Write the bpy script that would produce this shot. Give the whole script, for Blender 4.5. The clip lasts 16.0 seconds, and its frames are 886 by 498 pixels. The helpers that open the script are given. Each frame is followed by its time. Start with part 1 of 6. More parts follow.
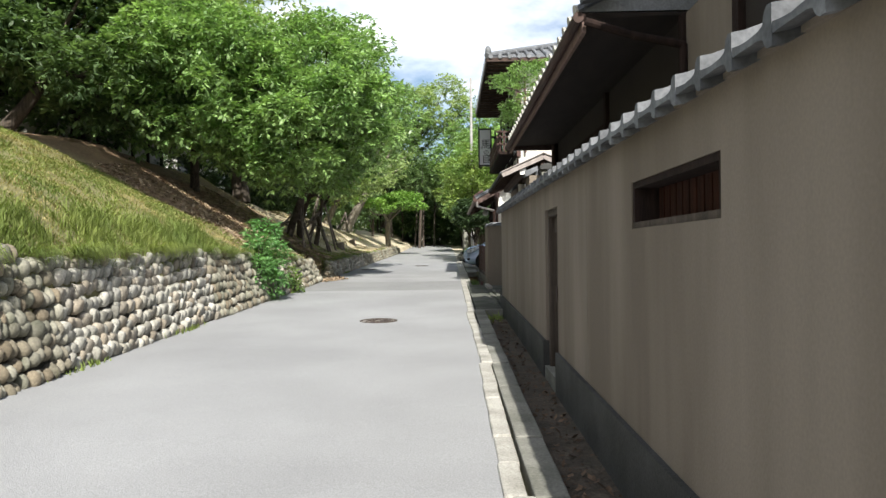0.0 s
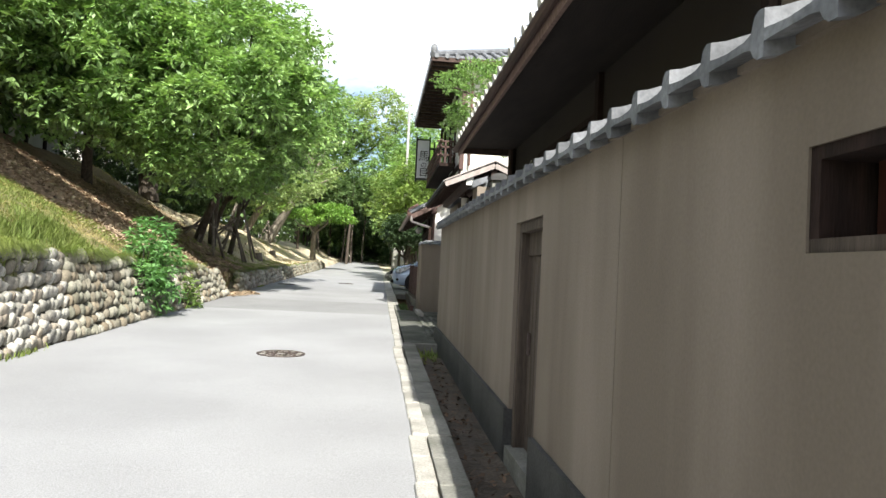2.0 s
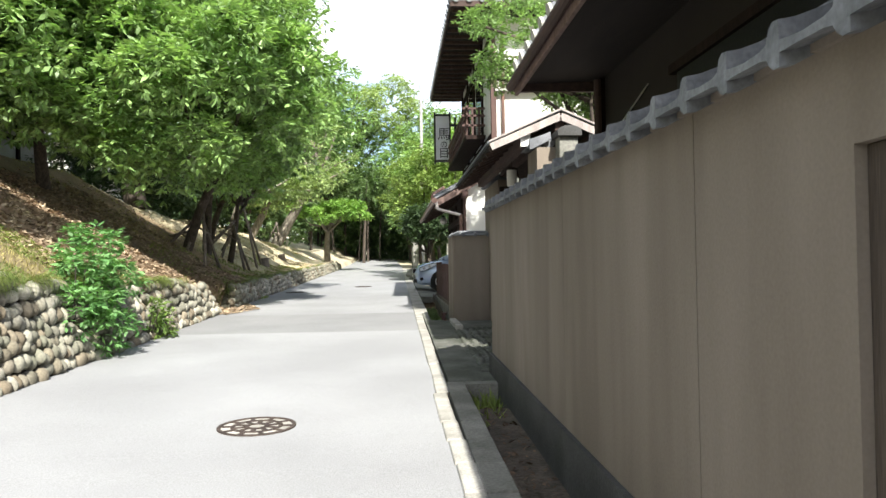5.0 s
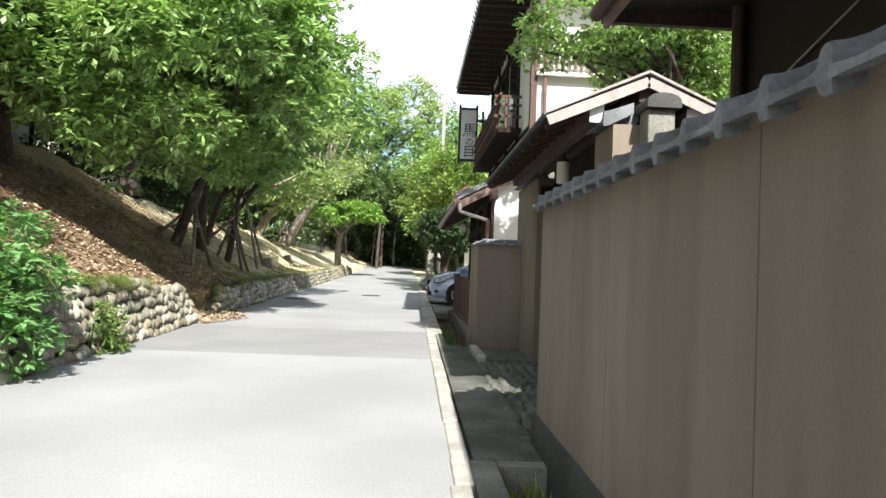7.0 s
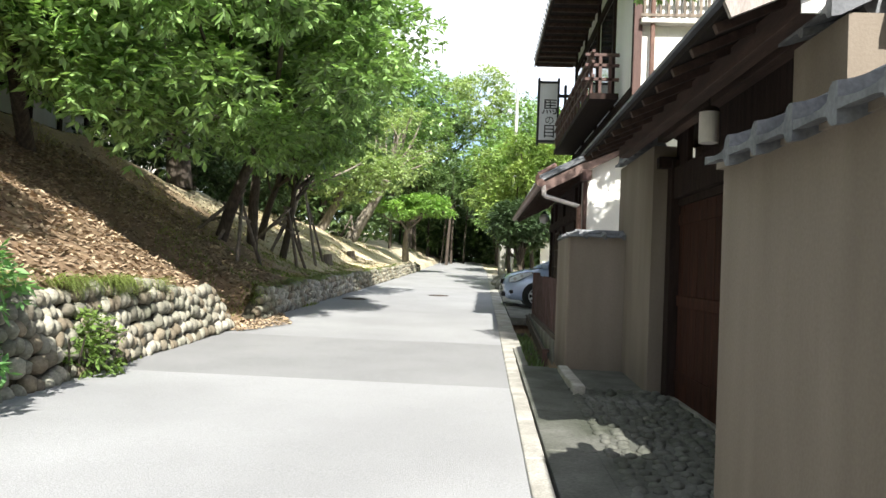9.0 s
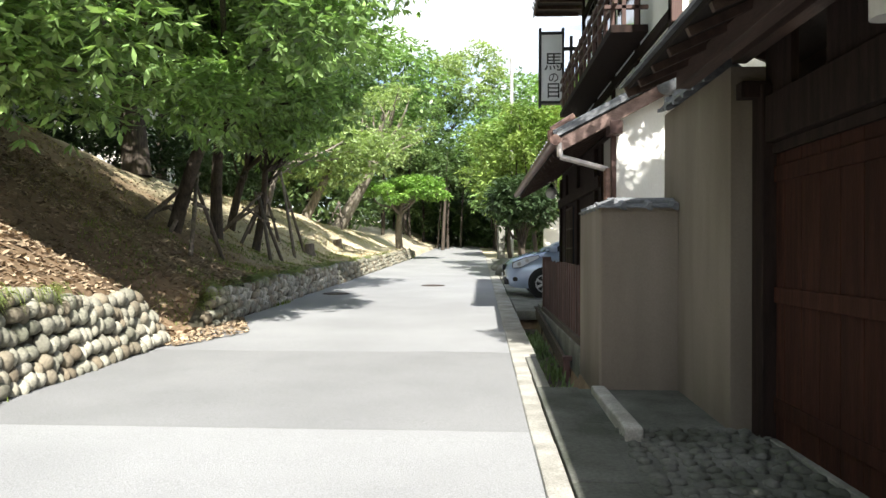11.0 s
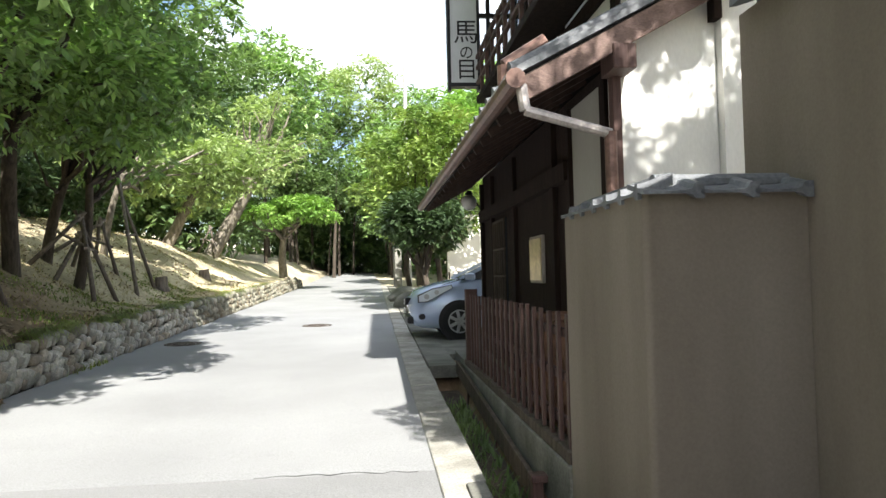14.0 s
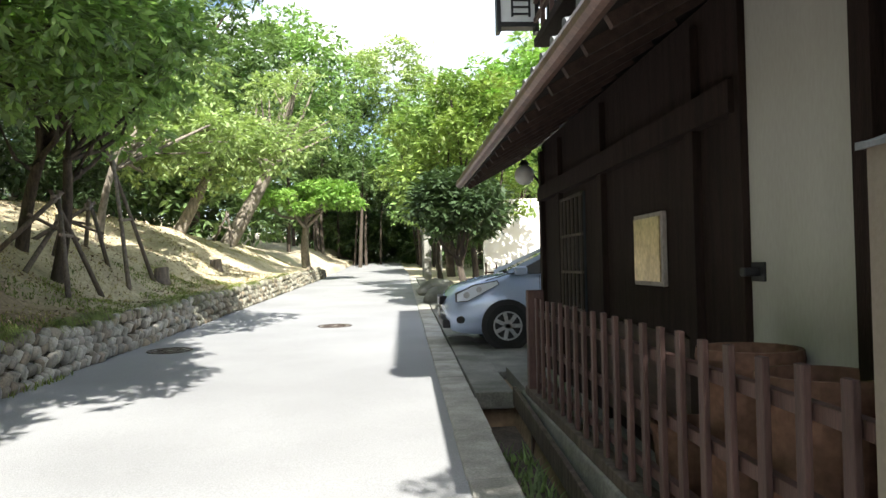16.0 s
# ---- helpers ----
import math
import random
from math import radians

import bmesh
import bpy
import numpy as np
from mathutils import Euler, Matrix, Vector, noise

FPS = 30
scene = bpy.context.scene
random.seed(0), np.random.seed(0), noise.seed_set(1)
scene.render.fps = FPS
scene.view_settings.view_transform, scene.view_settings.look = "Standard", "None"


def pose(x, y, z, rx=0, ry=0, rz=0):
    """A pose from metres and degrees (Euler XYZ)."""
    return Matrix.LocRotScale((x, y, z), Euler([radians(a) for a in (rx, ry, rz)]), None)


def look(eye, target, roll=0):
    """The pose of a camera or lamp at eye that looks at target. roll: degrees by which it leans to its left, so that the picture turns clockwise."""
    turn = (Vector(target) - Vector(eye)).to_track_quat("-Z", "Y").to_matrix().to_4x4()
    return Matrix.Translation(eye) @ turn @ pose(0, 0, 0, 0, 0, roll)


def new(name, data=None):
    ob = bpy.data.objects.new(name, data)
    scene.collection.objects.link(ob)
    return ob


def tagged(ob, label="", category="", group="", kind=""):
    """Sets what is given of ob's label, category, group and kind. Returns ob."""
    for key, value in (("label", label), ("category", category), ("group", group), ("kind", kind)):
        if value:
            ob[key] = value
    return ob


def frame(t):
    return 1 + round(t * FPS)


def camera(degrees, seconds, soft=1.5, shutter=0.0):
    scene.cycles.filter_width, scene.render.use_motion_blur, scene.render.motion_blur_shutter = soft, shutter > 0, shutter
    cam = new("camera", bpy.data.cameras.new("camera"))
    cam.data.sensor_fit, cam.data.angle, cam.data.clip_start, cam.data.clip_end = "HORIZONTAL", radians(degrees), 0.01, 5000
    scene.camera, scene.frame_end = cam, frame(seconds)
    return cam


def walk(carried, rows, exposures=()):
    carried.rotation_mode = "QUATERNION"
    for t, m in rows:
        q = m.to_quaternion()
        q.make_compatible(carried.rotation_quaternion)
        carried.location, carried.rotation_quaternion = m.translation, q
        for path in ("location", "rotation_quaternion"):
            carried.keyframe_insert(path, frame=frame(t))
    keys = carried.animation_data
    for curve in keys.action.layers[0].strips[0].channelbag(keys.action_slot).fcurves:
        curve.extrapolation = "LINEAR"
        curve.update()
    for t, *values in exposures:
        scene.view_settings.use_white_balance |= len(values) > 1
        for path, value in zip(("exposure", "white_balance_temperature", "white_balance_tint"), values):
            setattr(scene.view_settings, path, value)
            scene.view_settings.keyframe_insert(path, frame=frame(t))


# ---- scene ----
cam = camera(62.4, 16.0, soft=1.5)
METRES, EYE, TILT, LEAN, TURN = 20.5, 1.45, 0.0, 0.0, 0.6
ROWS = [
    (0.0, 0.0, 0.0, 0.0, 0.0, 0.19, 0.68),
    (0.5, 0.0005, 0.0288, 0.0, 2.36, 2.15, -1.57),
    (1.0, 0.003, 0.0592, 0.0007, -2.63, -0.02, 0.77),
    (1.5, 0.0029, 0.0892, 0.0, -1.82, -2.32, -1.95),
    (2.0, 0.0012, 0.1203, 0.0013, -5.66, 1.82, -2.79),
    (2.5, -0.0009, 0.1519, 0.0022, -2.21, 0.48, -0.65),
    (3.0, -0.0029, 0.1828, 0.0041, -3.18, 0.99, -0.52),
    (3.5, -0.002, 0.2137, 0.0055, -1.97, 1.58, 1.27),
    (4.0, -0.0038, 0.2441, 0.007, -3.58, 1.38, -2.72),
    (4.5, -0.0013, 0.275, 0.0073, -4.31, 1.16, 1.22),
    (7.0, 0.0032, 0.4322, 0.0111, -3.1, 1.85, -2.19),
    (7.5, 0.0053, 0.4626, 0.0124, 0.01, 2.47, 0.81),
    (8.0, 0.0049, 0.4946, 0.0125, 2.99, 1.29, -1.6),
    (10.5, 0.0032, 0.6495, 0.0147, 1.29, 1.44, -3.48),
    (11.0, 0.0041, 0.682, 0.015, 2.29, 0.15, -0.17),
    (11.5, 0.0007, 0.7145, 0.0153, -1.33, 0.56, -2.02),
    (12.0, 0.0031, 0.7468, 0.0168, -2.31, 2.62, 2.65),
    (12.5, 0.0008, 0.7805, 0.0173, -5.91, 0.49, -3.02),
    (13.0, 0.0033, 0.8111, 0.0179, -5.71, 0.59, 1.17),
    (13.5, 0.0018, 0.8428, 0.0195, -6.16, 1.23, -2.26),
    (14.0, 0.0051, 0.8736, 0.0195, -5.99, 2.01, 1.43),
    (14.5, 0.004, 0.905, 0.0203, -5.27, 0.48, -2.85),
    (15.0, 0.0062, 0.9344, 0.0199, -6.03, 1.4, 1.1),
    (15.5, 0.0051, 0.9666, 0.0214, -4.01, 1.15, -2.18),
    (16.0, 0.0068, 0.9976, 0.0224, -3.82, 1.22, 1.21),
]
walk(cam, [(t, pose(0, 0, EYE, TILT, LEAN, TURN) @ pose(METRES * x, METRES * y, METRES * z, 90 + pitch, roll, yaw)) for t, x, y, z, yaw, pitch, roll in ROWS],
     exposures=[(0.0, 0.82), (1.0, 1.05), (3.0, 1.3), (11.0, 1.38), (13.0, 1.46), (16.0, 1.58)])

# ---- sky and sun ----
# sunlight travels along (-0.20, 1.15, -1): from behind the walker and over the right-hand wall
SUN_WAY = Vector((-0.20, 1.15, -1.0))
elev = math.atan2(1.0, math.hypot(0.20, 1.15))
world = bpy.data.worlds.new("sky")
scene.world = world
world.use_nodes = True
wn, wl = world.node_tree.nodes, world.node_tree.links
wn.clear()
sky = wn.new("ShaderNodeTexSky")
sky.sky_type = "NISHITA"
sky.sun_disc = False
sky.sun_elevation = elev
sky.sun_rotation = math.atan2(0.20, -1.15)
sky.air_density, sky.dust_density = 1.0, 1.5
wco = wn.new("ShaderNodeTexCoord")
wmap = wn.new("ShaderNodeMapping")
wmap.inputs["Scale"].default_value = (1.0, 1.0, 2.2)
wno = wn.new("ShaderNodeTexNoise")
wno.inputs["Scale"].default_value = 2.3
wno.inputs["Detail"].default_value = 7.0
wno.inputs["Roughness"].default_value = 0.55
wrm = wn.new("ShaderNodeValToRGB")
wrm.color_ramp.elements[0].position, wrm.color_ramp.elements[0].color = 0.48, (0, 0, 0, 1)
wrm.color_ramp.elements[1].position, wrm.color_ramp.elements[1].color = 0.66, (1, 1, 1, 1)
wmx = wn.new("ShaderNodeMixRGB")
wmx.inputs["Color2"].default_value = (13.0, 13.3, 13.8, 1)
wbg = wn.new("ShaderNodeBackground")
wbg.inputs["Strength"].default_value = 0.083
wout = wn.new("ShaderNodeOutputWorld")
wl.new(wco.outputs["Generated"], wmap.inputs["Vector"])
wl.new(wmap.outputs["Vector"], wno.inputs["Vector"])
wl.new(wno.outputs["Fac"], wrm.inputs["Fac"])
wl.new(wrm.outputs["Color"], wmx.inputs["Fac"])
wl.new(sky.outputs["Color"], wmx.inputs["Color1"])
wl.new(wmx.outputs["Color"], wbg.inputs["Color"])
wl.new(wbg.outputs["Background"], wout.inputs["Surface"])

sun = new("sun", bpy.data.lights.new("sun", "SUN"))
sun.data.energy, sun.data.angle, sun.data.color = 4.75, radians(0.53), (1.0, 0.97, 0.90)
sun.matrix_world = look((0, 0, 30), Vector((0, 0, 30)) + SUN_WAY)


# ---- materials ----
def make_mat(name, col, col2=None, rough=0.85, scale=3.0, fine=40.0, bump=0.15, spec=0.3, metal=0.0, stretch=(1, 1, 1),
             rand=0.0, island=0.0, mixpos=(0.35, 0.68), finefac=0.25, translucent=0.0, coat=0.0, grain_all=False, tint=None):
    """Two-scale noise between two colours, a fine grain and its relief."""
    m = bpy.data.materials.new(name)
    m.use_nodes = True
    n, l = m.node_tree.nodes, m.node_tree.links
    bsdf = n["Principled BSDF"]
    col2 = col2 or tuple(c * 0.72 for c in col)
    geo = n.new("ShaderNodeNewGeometry")
    mp = n.new("ShaderNodeMapping")
    mp.inputs["Scale"].default_value = stretch
    l.new(geo.outputs["Position"], mp.inputs["Vector"])
    a = n.new("ShaderNodeTexNoise")
    a.inputs["Scale"].default_value, a.inputs["Detail"].default_value = scale, 6.0
    l.new(mp.outputs["Vector"], a.inputs["Vector"])
    r = n.new("ShaderNodeValToRGB")
    r.color_ramp.elements[0].position, r.color_ramp.elements[0].color = mixpos[0], (*col2, 1)
    r.color_ramp.elements[1].position, r.color_ramp.elements[1].color = mixpos[1], (*col, 1)
    l.new(a.outputs["Fac"], r.inputs["Fac"])
    b = n.new("ShaderNodeTexNoise")
    b.inputs["Scale"].default_value, b.inputs["Detail"].default_value = fine, 3.0
    l.new(geo.outputs["Position"] if grain_all else mp.outputs["Vector"], b.inputs["Vector"])
    mul = n.new("ShaderNodeMapRange")
    mul.inputs["From Min"].default_value, mul.inputs["From Max"].default_value = 0.25, 0.75
    mul.inputs["To Min"].default_value, mul.inputs["To Max"].default_value = 1 - finefac, 1 + finefac
    l.new(b.outputs["Fac"], mul.inputs["Value"])
    val = mul.outputs["Result"]
    for k, which in ((rand, "obj"), (island, "isl")):
        if k:
            src = n.new("ShaderNodeObjectInfo").outputs["Random"] if which == "obj" else geo.outputs["Random Per Island"]
            mr = n.new("ShaderNodeMapRange")
            mr.inputs["To Min"].default_value, mr.inputs["To Max"].default_value = 1 - k, 1 + k
            l.new(src, mr.inputs["Value"])
            mm = n.new("ShaderNodeMath")
            mm.operation = "MULTIPLY"
            l.new(val, mm.inputs[0])
            l.new(mr.outputs["Result"], mm.inputs[1])
            val = mm.outputs["Value"]
    mx = n.new("ShaderNodeVectorMath")
    mx.operation = "SCALE"
    base = r.outputs["Color"]
    if tint:
        # some pieces are of another colour
        pick = n.new("ShaderNodeValToRGB")
        pick.color_ramp.elements[0].position, pick.color_ramp.elements[1].position = 0.45, 0.9
        wn2 = n.new("ShaderNodeTexWhiteNoise")
        wn2.noise_dimensions = "1D"
        l.new(n.new("ShaderNodeObjectInfo").outputs["Random"] if rand else geo.outputs["Random Per Island"], wn2.inputs["W"])
        l.new(wn2.outputs["Value"], pick.inputs["Fac"])
        tm = n.new("ShaderNodeMixRGB")
        tm.inputs["Color2"].default_value = (*tint, 1)
        l.new(pick.outputs["Color"], tm.inputs["Fac"])
        l.new(base, tm.inputs["Color1"])
        base = tm.outputs["Color"]
    l.new(base, mx.inputs[0])
    l.new(val, mx.inputs["Scale"])
    l.new(mx.outputs["Vector"], bsdf.inputs["Base Color"])
    bsdf.inputs["Roughness"].default_value = rough
    bsdf.inputs["Metallic"].default_value = metal
    bsdf.inputs["Specular IOR Level"].default_value = spec
    bsdf.inputs["Coat Weight"].default_value = coat
    if bump:
        bp = n.new("ShaderNodeBump")
        bp.inputs["Strength"].default_value, bp.inputs["Distance"].default_value = bump, 0.02
        l.new(b.outputs["Fac"], bp.inputs["Height"])
        l.new(bp.outputs["Normal"], bsdf.inputs["Normal"])
    if translucent:
        tr = n.new("ShaderNodeBsdfTranslucent")
        tc = n.new("ShaderNodeVectorMath")
        tc.operation = "MULTIPLY"
        tc.inputs[1].default_value = (1.25, 1.35, 0.72)
        l.new(mx.outputs["Vector"], tc.inputs[0])
        l.new(tc.outputs["Vector"], tr.inputs["Color"])
        ms = n.new("ShaderNodeMixShader")
        ms.inputs["Fac"].default_value = translucent
        l.new(bsdf.outputs["BSDF"], ms.inputs[1])
        l.new(tr.outputs["BSDF"], ms.inputs[2])
        l.new(ms.outputs["Shader"], n["Material Output"].inputs["Surface"])
    return m


M_ASPHALT = make_mat("asphalt", (0.302, 0.305, 0.309), (0.245, 0.247, 0.251), rough=0.92, scale=0.5, fine=90, bump=0.35, finefac=0.2)
M_PATCH = make_mat("asphalt_patch", (0.245, 0.246, 0.248), (0.205, 0.206, 0.208), rough=0.92, scale=0.8, fine=90, bump=0.35, finefac=0.2)
M_CRACK = make_mat("seam_line", (0.06, 0.06, 0.06), rough=0.8)
M_KERB = make_mat("kerb_concrete", (0.43, 0.415, 0.375), (0.25, 0.24, 0.21), scale=3, fine=60, bump=0.3)
M_CONC = make_mat("old_concrete", (0.24, 0.235, 0.21), (0.12, 0.12, 0.10), scale=2.2, fine=45, bump=0.3)
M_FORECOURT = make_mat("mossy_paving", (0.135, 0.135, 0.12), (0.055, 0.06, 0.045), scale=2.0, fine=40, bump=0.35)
M_PLINTH = make_mat("plinth_concrete", (0.066, 0.066, 0.063), (0.04, 0.04, 0.038), scale=2.5, fine=50, bump=0.25)
M_PLASTER = make_mat("ochre_plaster", (0.238, 0.203, 0.166), (0.152, 0.127, 0.100), scale=1.5, fine=70, bump=0.12, stretch=(1, 1, 0.16), finefac=0.07, rough=0.95, spec=0.15, mixpos=(0.36, 0.66), grain_all=True)
M_WHITE = make_mat("white_plaster", (0.78, 0.77, 0.74), (0.66, 0.65, 0.61), scale=1.2, fine=60, bump=0.06, finefac=0.05, rough=0.9, stretch=(1, 1, 0.4))
M_TILE = make_mat("grey_roof_tile", (0.19, 0.198, 0.21), (0.10, 0.105, 0.113), rough=0.66, scale=5, fine=50, bump=0.12, spec=0.3, rand=0.15)
M_DARKWOOD = make_mat("dark_wood", (0.030, 0.019, 0.016), (0.016, 0.011, 0.0095), rough=0.85, spec=0.12, scale=3, fine=30, stretch=(6, 6, 0.6), bump=0.2)
M_EAVEWOOD = make_mat("brown_eave_wood", (0.075, 0.047, 0.038), (0.042, 0.027, 0.022), rough=0.75, scale=3, fine=30, stretch=(5, 0.6, 5), bump=0.2)
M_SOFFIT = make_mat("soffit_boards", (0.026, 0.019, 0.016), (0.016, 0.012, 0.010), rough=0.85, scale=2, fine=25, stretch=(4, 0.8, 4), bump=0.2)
M_REDWOOD = make_mat("red_brown_wood", (0.098, 0.055, 0.047), (0.058, 0.033, 0.028), rough=0.65, scale=3, fine=28, stretch=(5, 5, 0.5), bump=0.2, rand=0.15)
M_GREYWOOD = make_mat("weathered_wood", (0.10, 0.078, 0.061), (0.048, 0.037, 0.028), rough=0.85, scale=2.5, fine=26, stretch=(7, 7, 0.4), bump=0.3, rand=0.15)
M_PALEWOOD = make_mat("pale_wood", (0.34, 0.30, 0.275), (0.22, 0.19, 0.175), rough=0.75, scale=3, fine=26, stretch=(4, 4, 1), bump=0.15)
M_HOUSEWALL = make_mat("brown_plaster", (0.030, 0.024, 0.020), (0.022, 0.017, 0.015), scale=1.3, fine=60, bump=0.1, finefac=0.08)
M_BLACK = make_mat("black_paint", (0.02, 0.02, 0.022), rough=0.5, bump=0.05)
M_COPPER = make_mat("copper_gutter", (0.21, 0.125, 0.10), (0.13, 0.08, 0.065), rough=0.45, metal=0.35, scale=6, fine=40, bump=0.05)
M_STEELPIPE = make_mat("bare_pipe", (0.55, 0.50, 0.47), rough=0.35, metal=0.5, scale=8, fine=50, bump=0.03)
M_STONE = make_mat("river_stone", (0.42, 0.405, 0.36), (0.23, 0.225, 0.19), scale=3.5, fine=35, bump=0.35, rand=0.3, rough=0.9, tint=(0.26, 0.225, 0.175))
M_STONES = make_mat("river_stone_far", (0.35, 0.33, 0.27), (0.15, 0.15, 0.11), scale=2.2, fine=35, bump=0.35, island=0.3, rough=0.9, tint=(0.18, 0.15, 0.105))
M_EARTHJOINT = make_mat("wall_earth", (0.085, 0.075, 0.052), (0.045, 0.042, 0.028), scale=4, fine=40, bump=0.5)
M_GRASS = make_mat("grass_blades", (0.25, 0.29, 0.085), (0.14, 0.19, 0.05), rough=0.7, scale=0.9, fine=8, bump=0, island=0.35, translucent=0.3)
M_DRYGRASS = make_mat("dry_grass_blades", (0.42, 0.35, 0.17), (0.24, 0.22, 0.085), rough=0.8, scale=1.1, fine=8, bump=0, island=0.3, translucent=0.25)
M_LITTER = make_mat("dry_leaf", (0.44, 0.345, 0.23), (0.24, 0.175, 0.115), rough=0.85, scale=2, fine=15, bump=0, island=0.4)
M_DEADLEAF = make_mat("dead_leaf", (0.15, 0.10, 0.065), (0.075, 0.05, 0.033), rough=0.9, scale=2, fine=15, bump=0, island=0.4)
M_BARK = make_mat("bark", (0.10, 0.08, 0.062), (0.045, 0.037, 0.03), rough=0.95, scale=4, fine=22, stretch=(5, 5, 0.9), bump=0.6)
M_PALEBARK = make_mat("pale_bark", (0.27, 0.235, 0.19), (0.13, 0.115, 0.09), rough=0.95, scale=4, fine=22, stretch=(4, 4, 1.2), bump=0.5)
M_POLE = make_mat("prop_pole_wood", (0.21, 0.175, 0.14), (0.11, 0.09, 0.075), rough=0.9, scale=4, fine=25, stretch=(5, 5, 0.8), bump=0.3, rand=0.2)
M_LEAF = make_mat("broad_leaf", (0.305, 0.445, 0.165), (0.155, 0.255, 0.09), rough=0.4, spec=0.55, scale=1.1, fine=6, bump=0, island=0.45, translucent=0.36)
M_LEAFDARK = make_mat("dark_leaf", (0.18, 0.26, 0.11), (0.095, 0.155, 0.067), rough=0.45, spec=0.45, scale=0.5, fine=6, bump=0, island=0.35, translucent=0.42)
# Leaf green darkened: the garden shrub's shade is put into this colour.
M_SHRUB = make_mat("shade_darkened_leaf", (0.07, 0.11, 0.05), (0.04, 0.07, 0.03), rough=0.5, scale=0.7, fine=6, bump=0, island=0.35, translucent=0.25)
M_LEAFBRIGHT = make_mat("bright_leaf", (0.29, 0.45, 0.115), (0.17, 0.30, 0.08), rough=0.5, scale=0.8, fine=6, bump=0, island=0.3, translucent=0.4)
M_LEAFYELLOW = make_mat("yellow_green_leaf", (0.27, 0.345, 0.10), (0.12, 0.20, 0.055), rough=0.5, scale=0.9, fine=6, bump=0, island=0.35, translucent=0.38)
M_SHRUBLEAF = make_mat("fresh_shrub_leaf", (0.22, 0.385, 0.15), (0.115, 0.25, 0.09), rough=0.5, scale=1.5, fine=8, bump=0, island=0.35, translucent=0.4)
M_LEAFGREY = make_mat("grey_green_leaf", (0.36, 0.44, 0.205), (0.22, 0.295, 0.125), rough=0.5, scale=0.8, fine=6, bump=0, island=0.3, translucent=0.45)
M_CARPAINT = make_mat("silver_blue_paint", (0.45, 0.54, 0.72), (0.44, 0.53, 0.71), rough=0.22, metal=0.2, bump=0, finefac=0.02, coat=0.6)
M_RUBBER = make_mat("tyre_rubber", (0.02, 0.02, 0.02), rough=0.8)
M_ALLOY = make_mat("alloy", (0.55, 0.56, 0.58), rough=0.35, metal=0.8, bump=0)
M_LAMPGLASS = make_mat("lamp_glass", (0.80, 0.84, 0.9), (0.72, 0.77, 0.85), rough=0.06, spec=0.8, bump=0, finefac=0.02)
M_OPAL = make_mat("opal_glass", (0.74, 0.72, 0.68), rough=0.35, bump=0, finefac=0.03)
M_TERRA = make_mat("terracotta", (0.19, 0.105, 0.07), (0.115, 0.062, 0.042), rough=0.85, scale=4, fine=30, bump=0.15)
M_IRON = make_mat("cast_iron", (0.10, 0.075, 0.065), (0.06, 0.045, 0.04), rough=0.6, metal=0.4, scale=8, fine=60, bump=0.2)
M_OLDWHITE = make_mat("aged_white_plaster", (0.43, 0.42, 0.38), (0.33, 0.32, 0.285), scale=1.0, fine=60, bump=0.06, finefac=0.05, rough=0.92, stretch=(1, 1, 0.3))
M_GATEWOOD = make_mat("dark_red_gate_wood", (0.052, 0.020, 0.013), (0.026, 0.011, 0.008), rough=0.8, spec=0.12, scale=3, fine=28, stretch=(6, 6, 0.5), bump=0.2, rand=0.15)
M_BARGE = make_mat("pinkish_wood", (0.20, 0.135, 0.115), (0.12, 0.08, 0.068), rough=0.75, scale=3, fine=26, stretch=(2, 6, 4), bump=0.2)
M_SIGN = make_mat("sign_face", (0.72, 0.73, 0.74), (0.66, 0.67, 0.68), rough=0.5, bump=0, finefac=0.03)
M_BRASS = make_mat("brass_plaque", (0.62, 0.52, 0.33), (0.40, 0.32, 0.19), rough=0.3, metal=0.8, scale=6, fine=30, bump=0.1)
M_POLECONC = make_mat("pole_concrete", (0.42, 0.41, 0.40), rough=0.9)


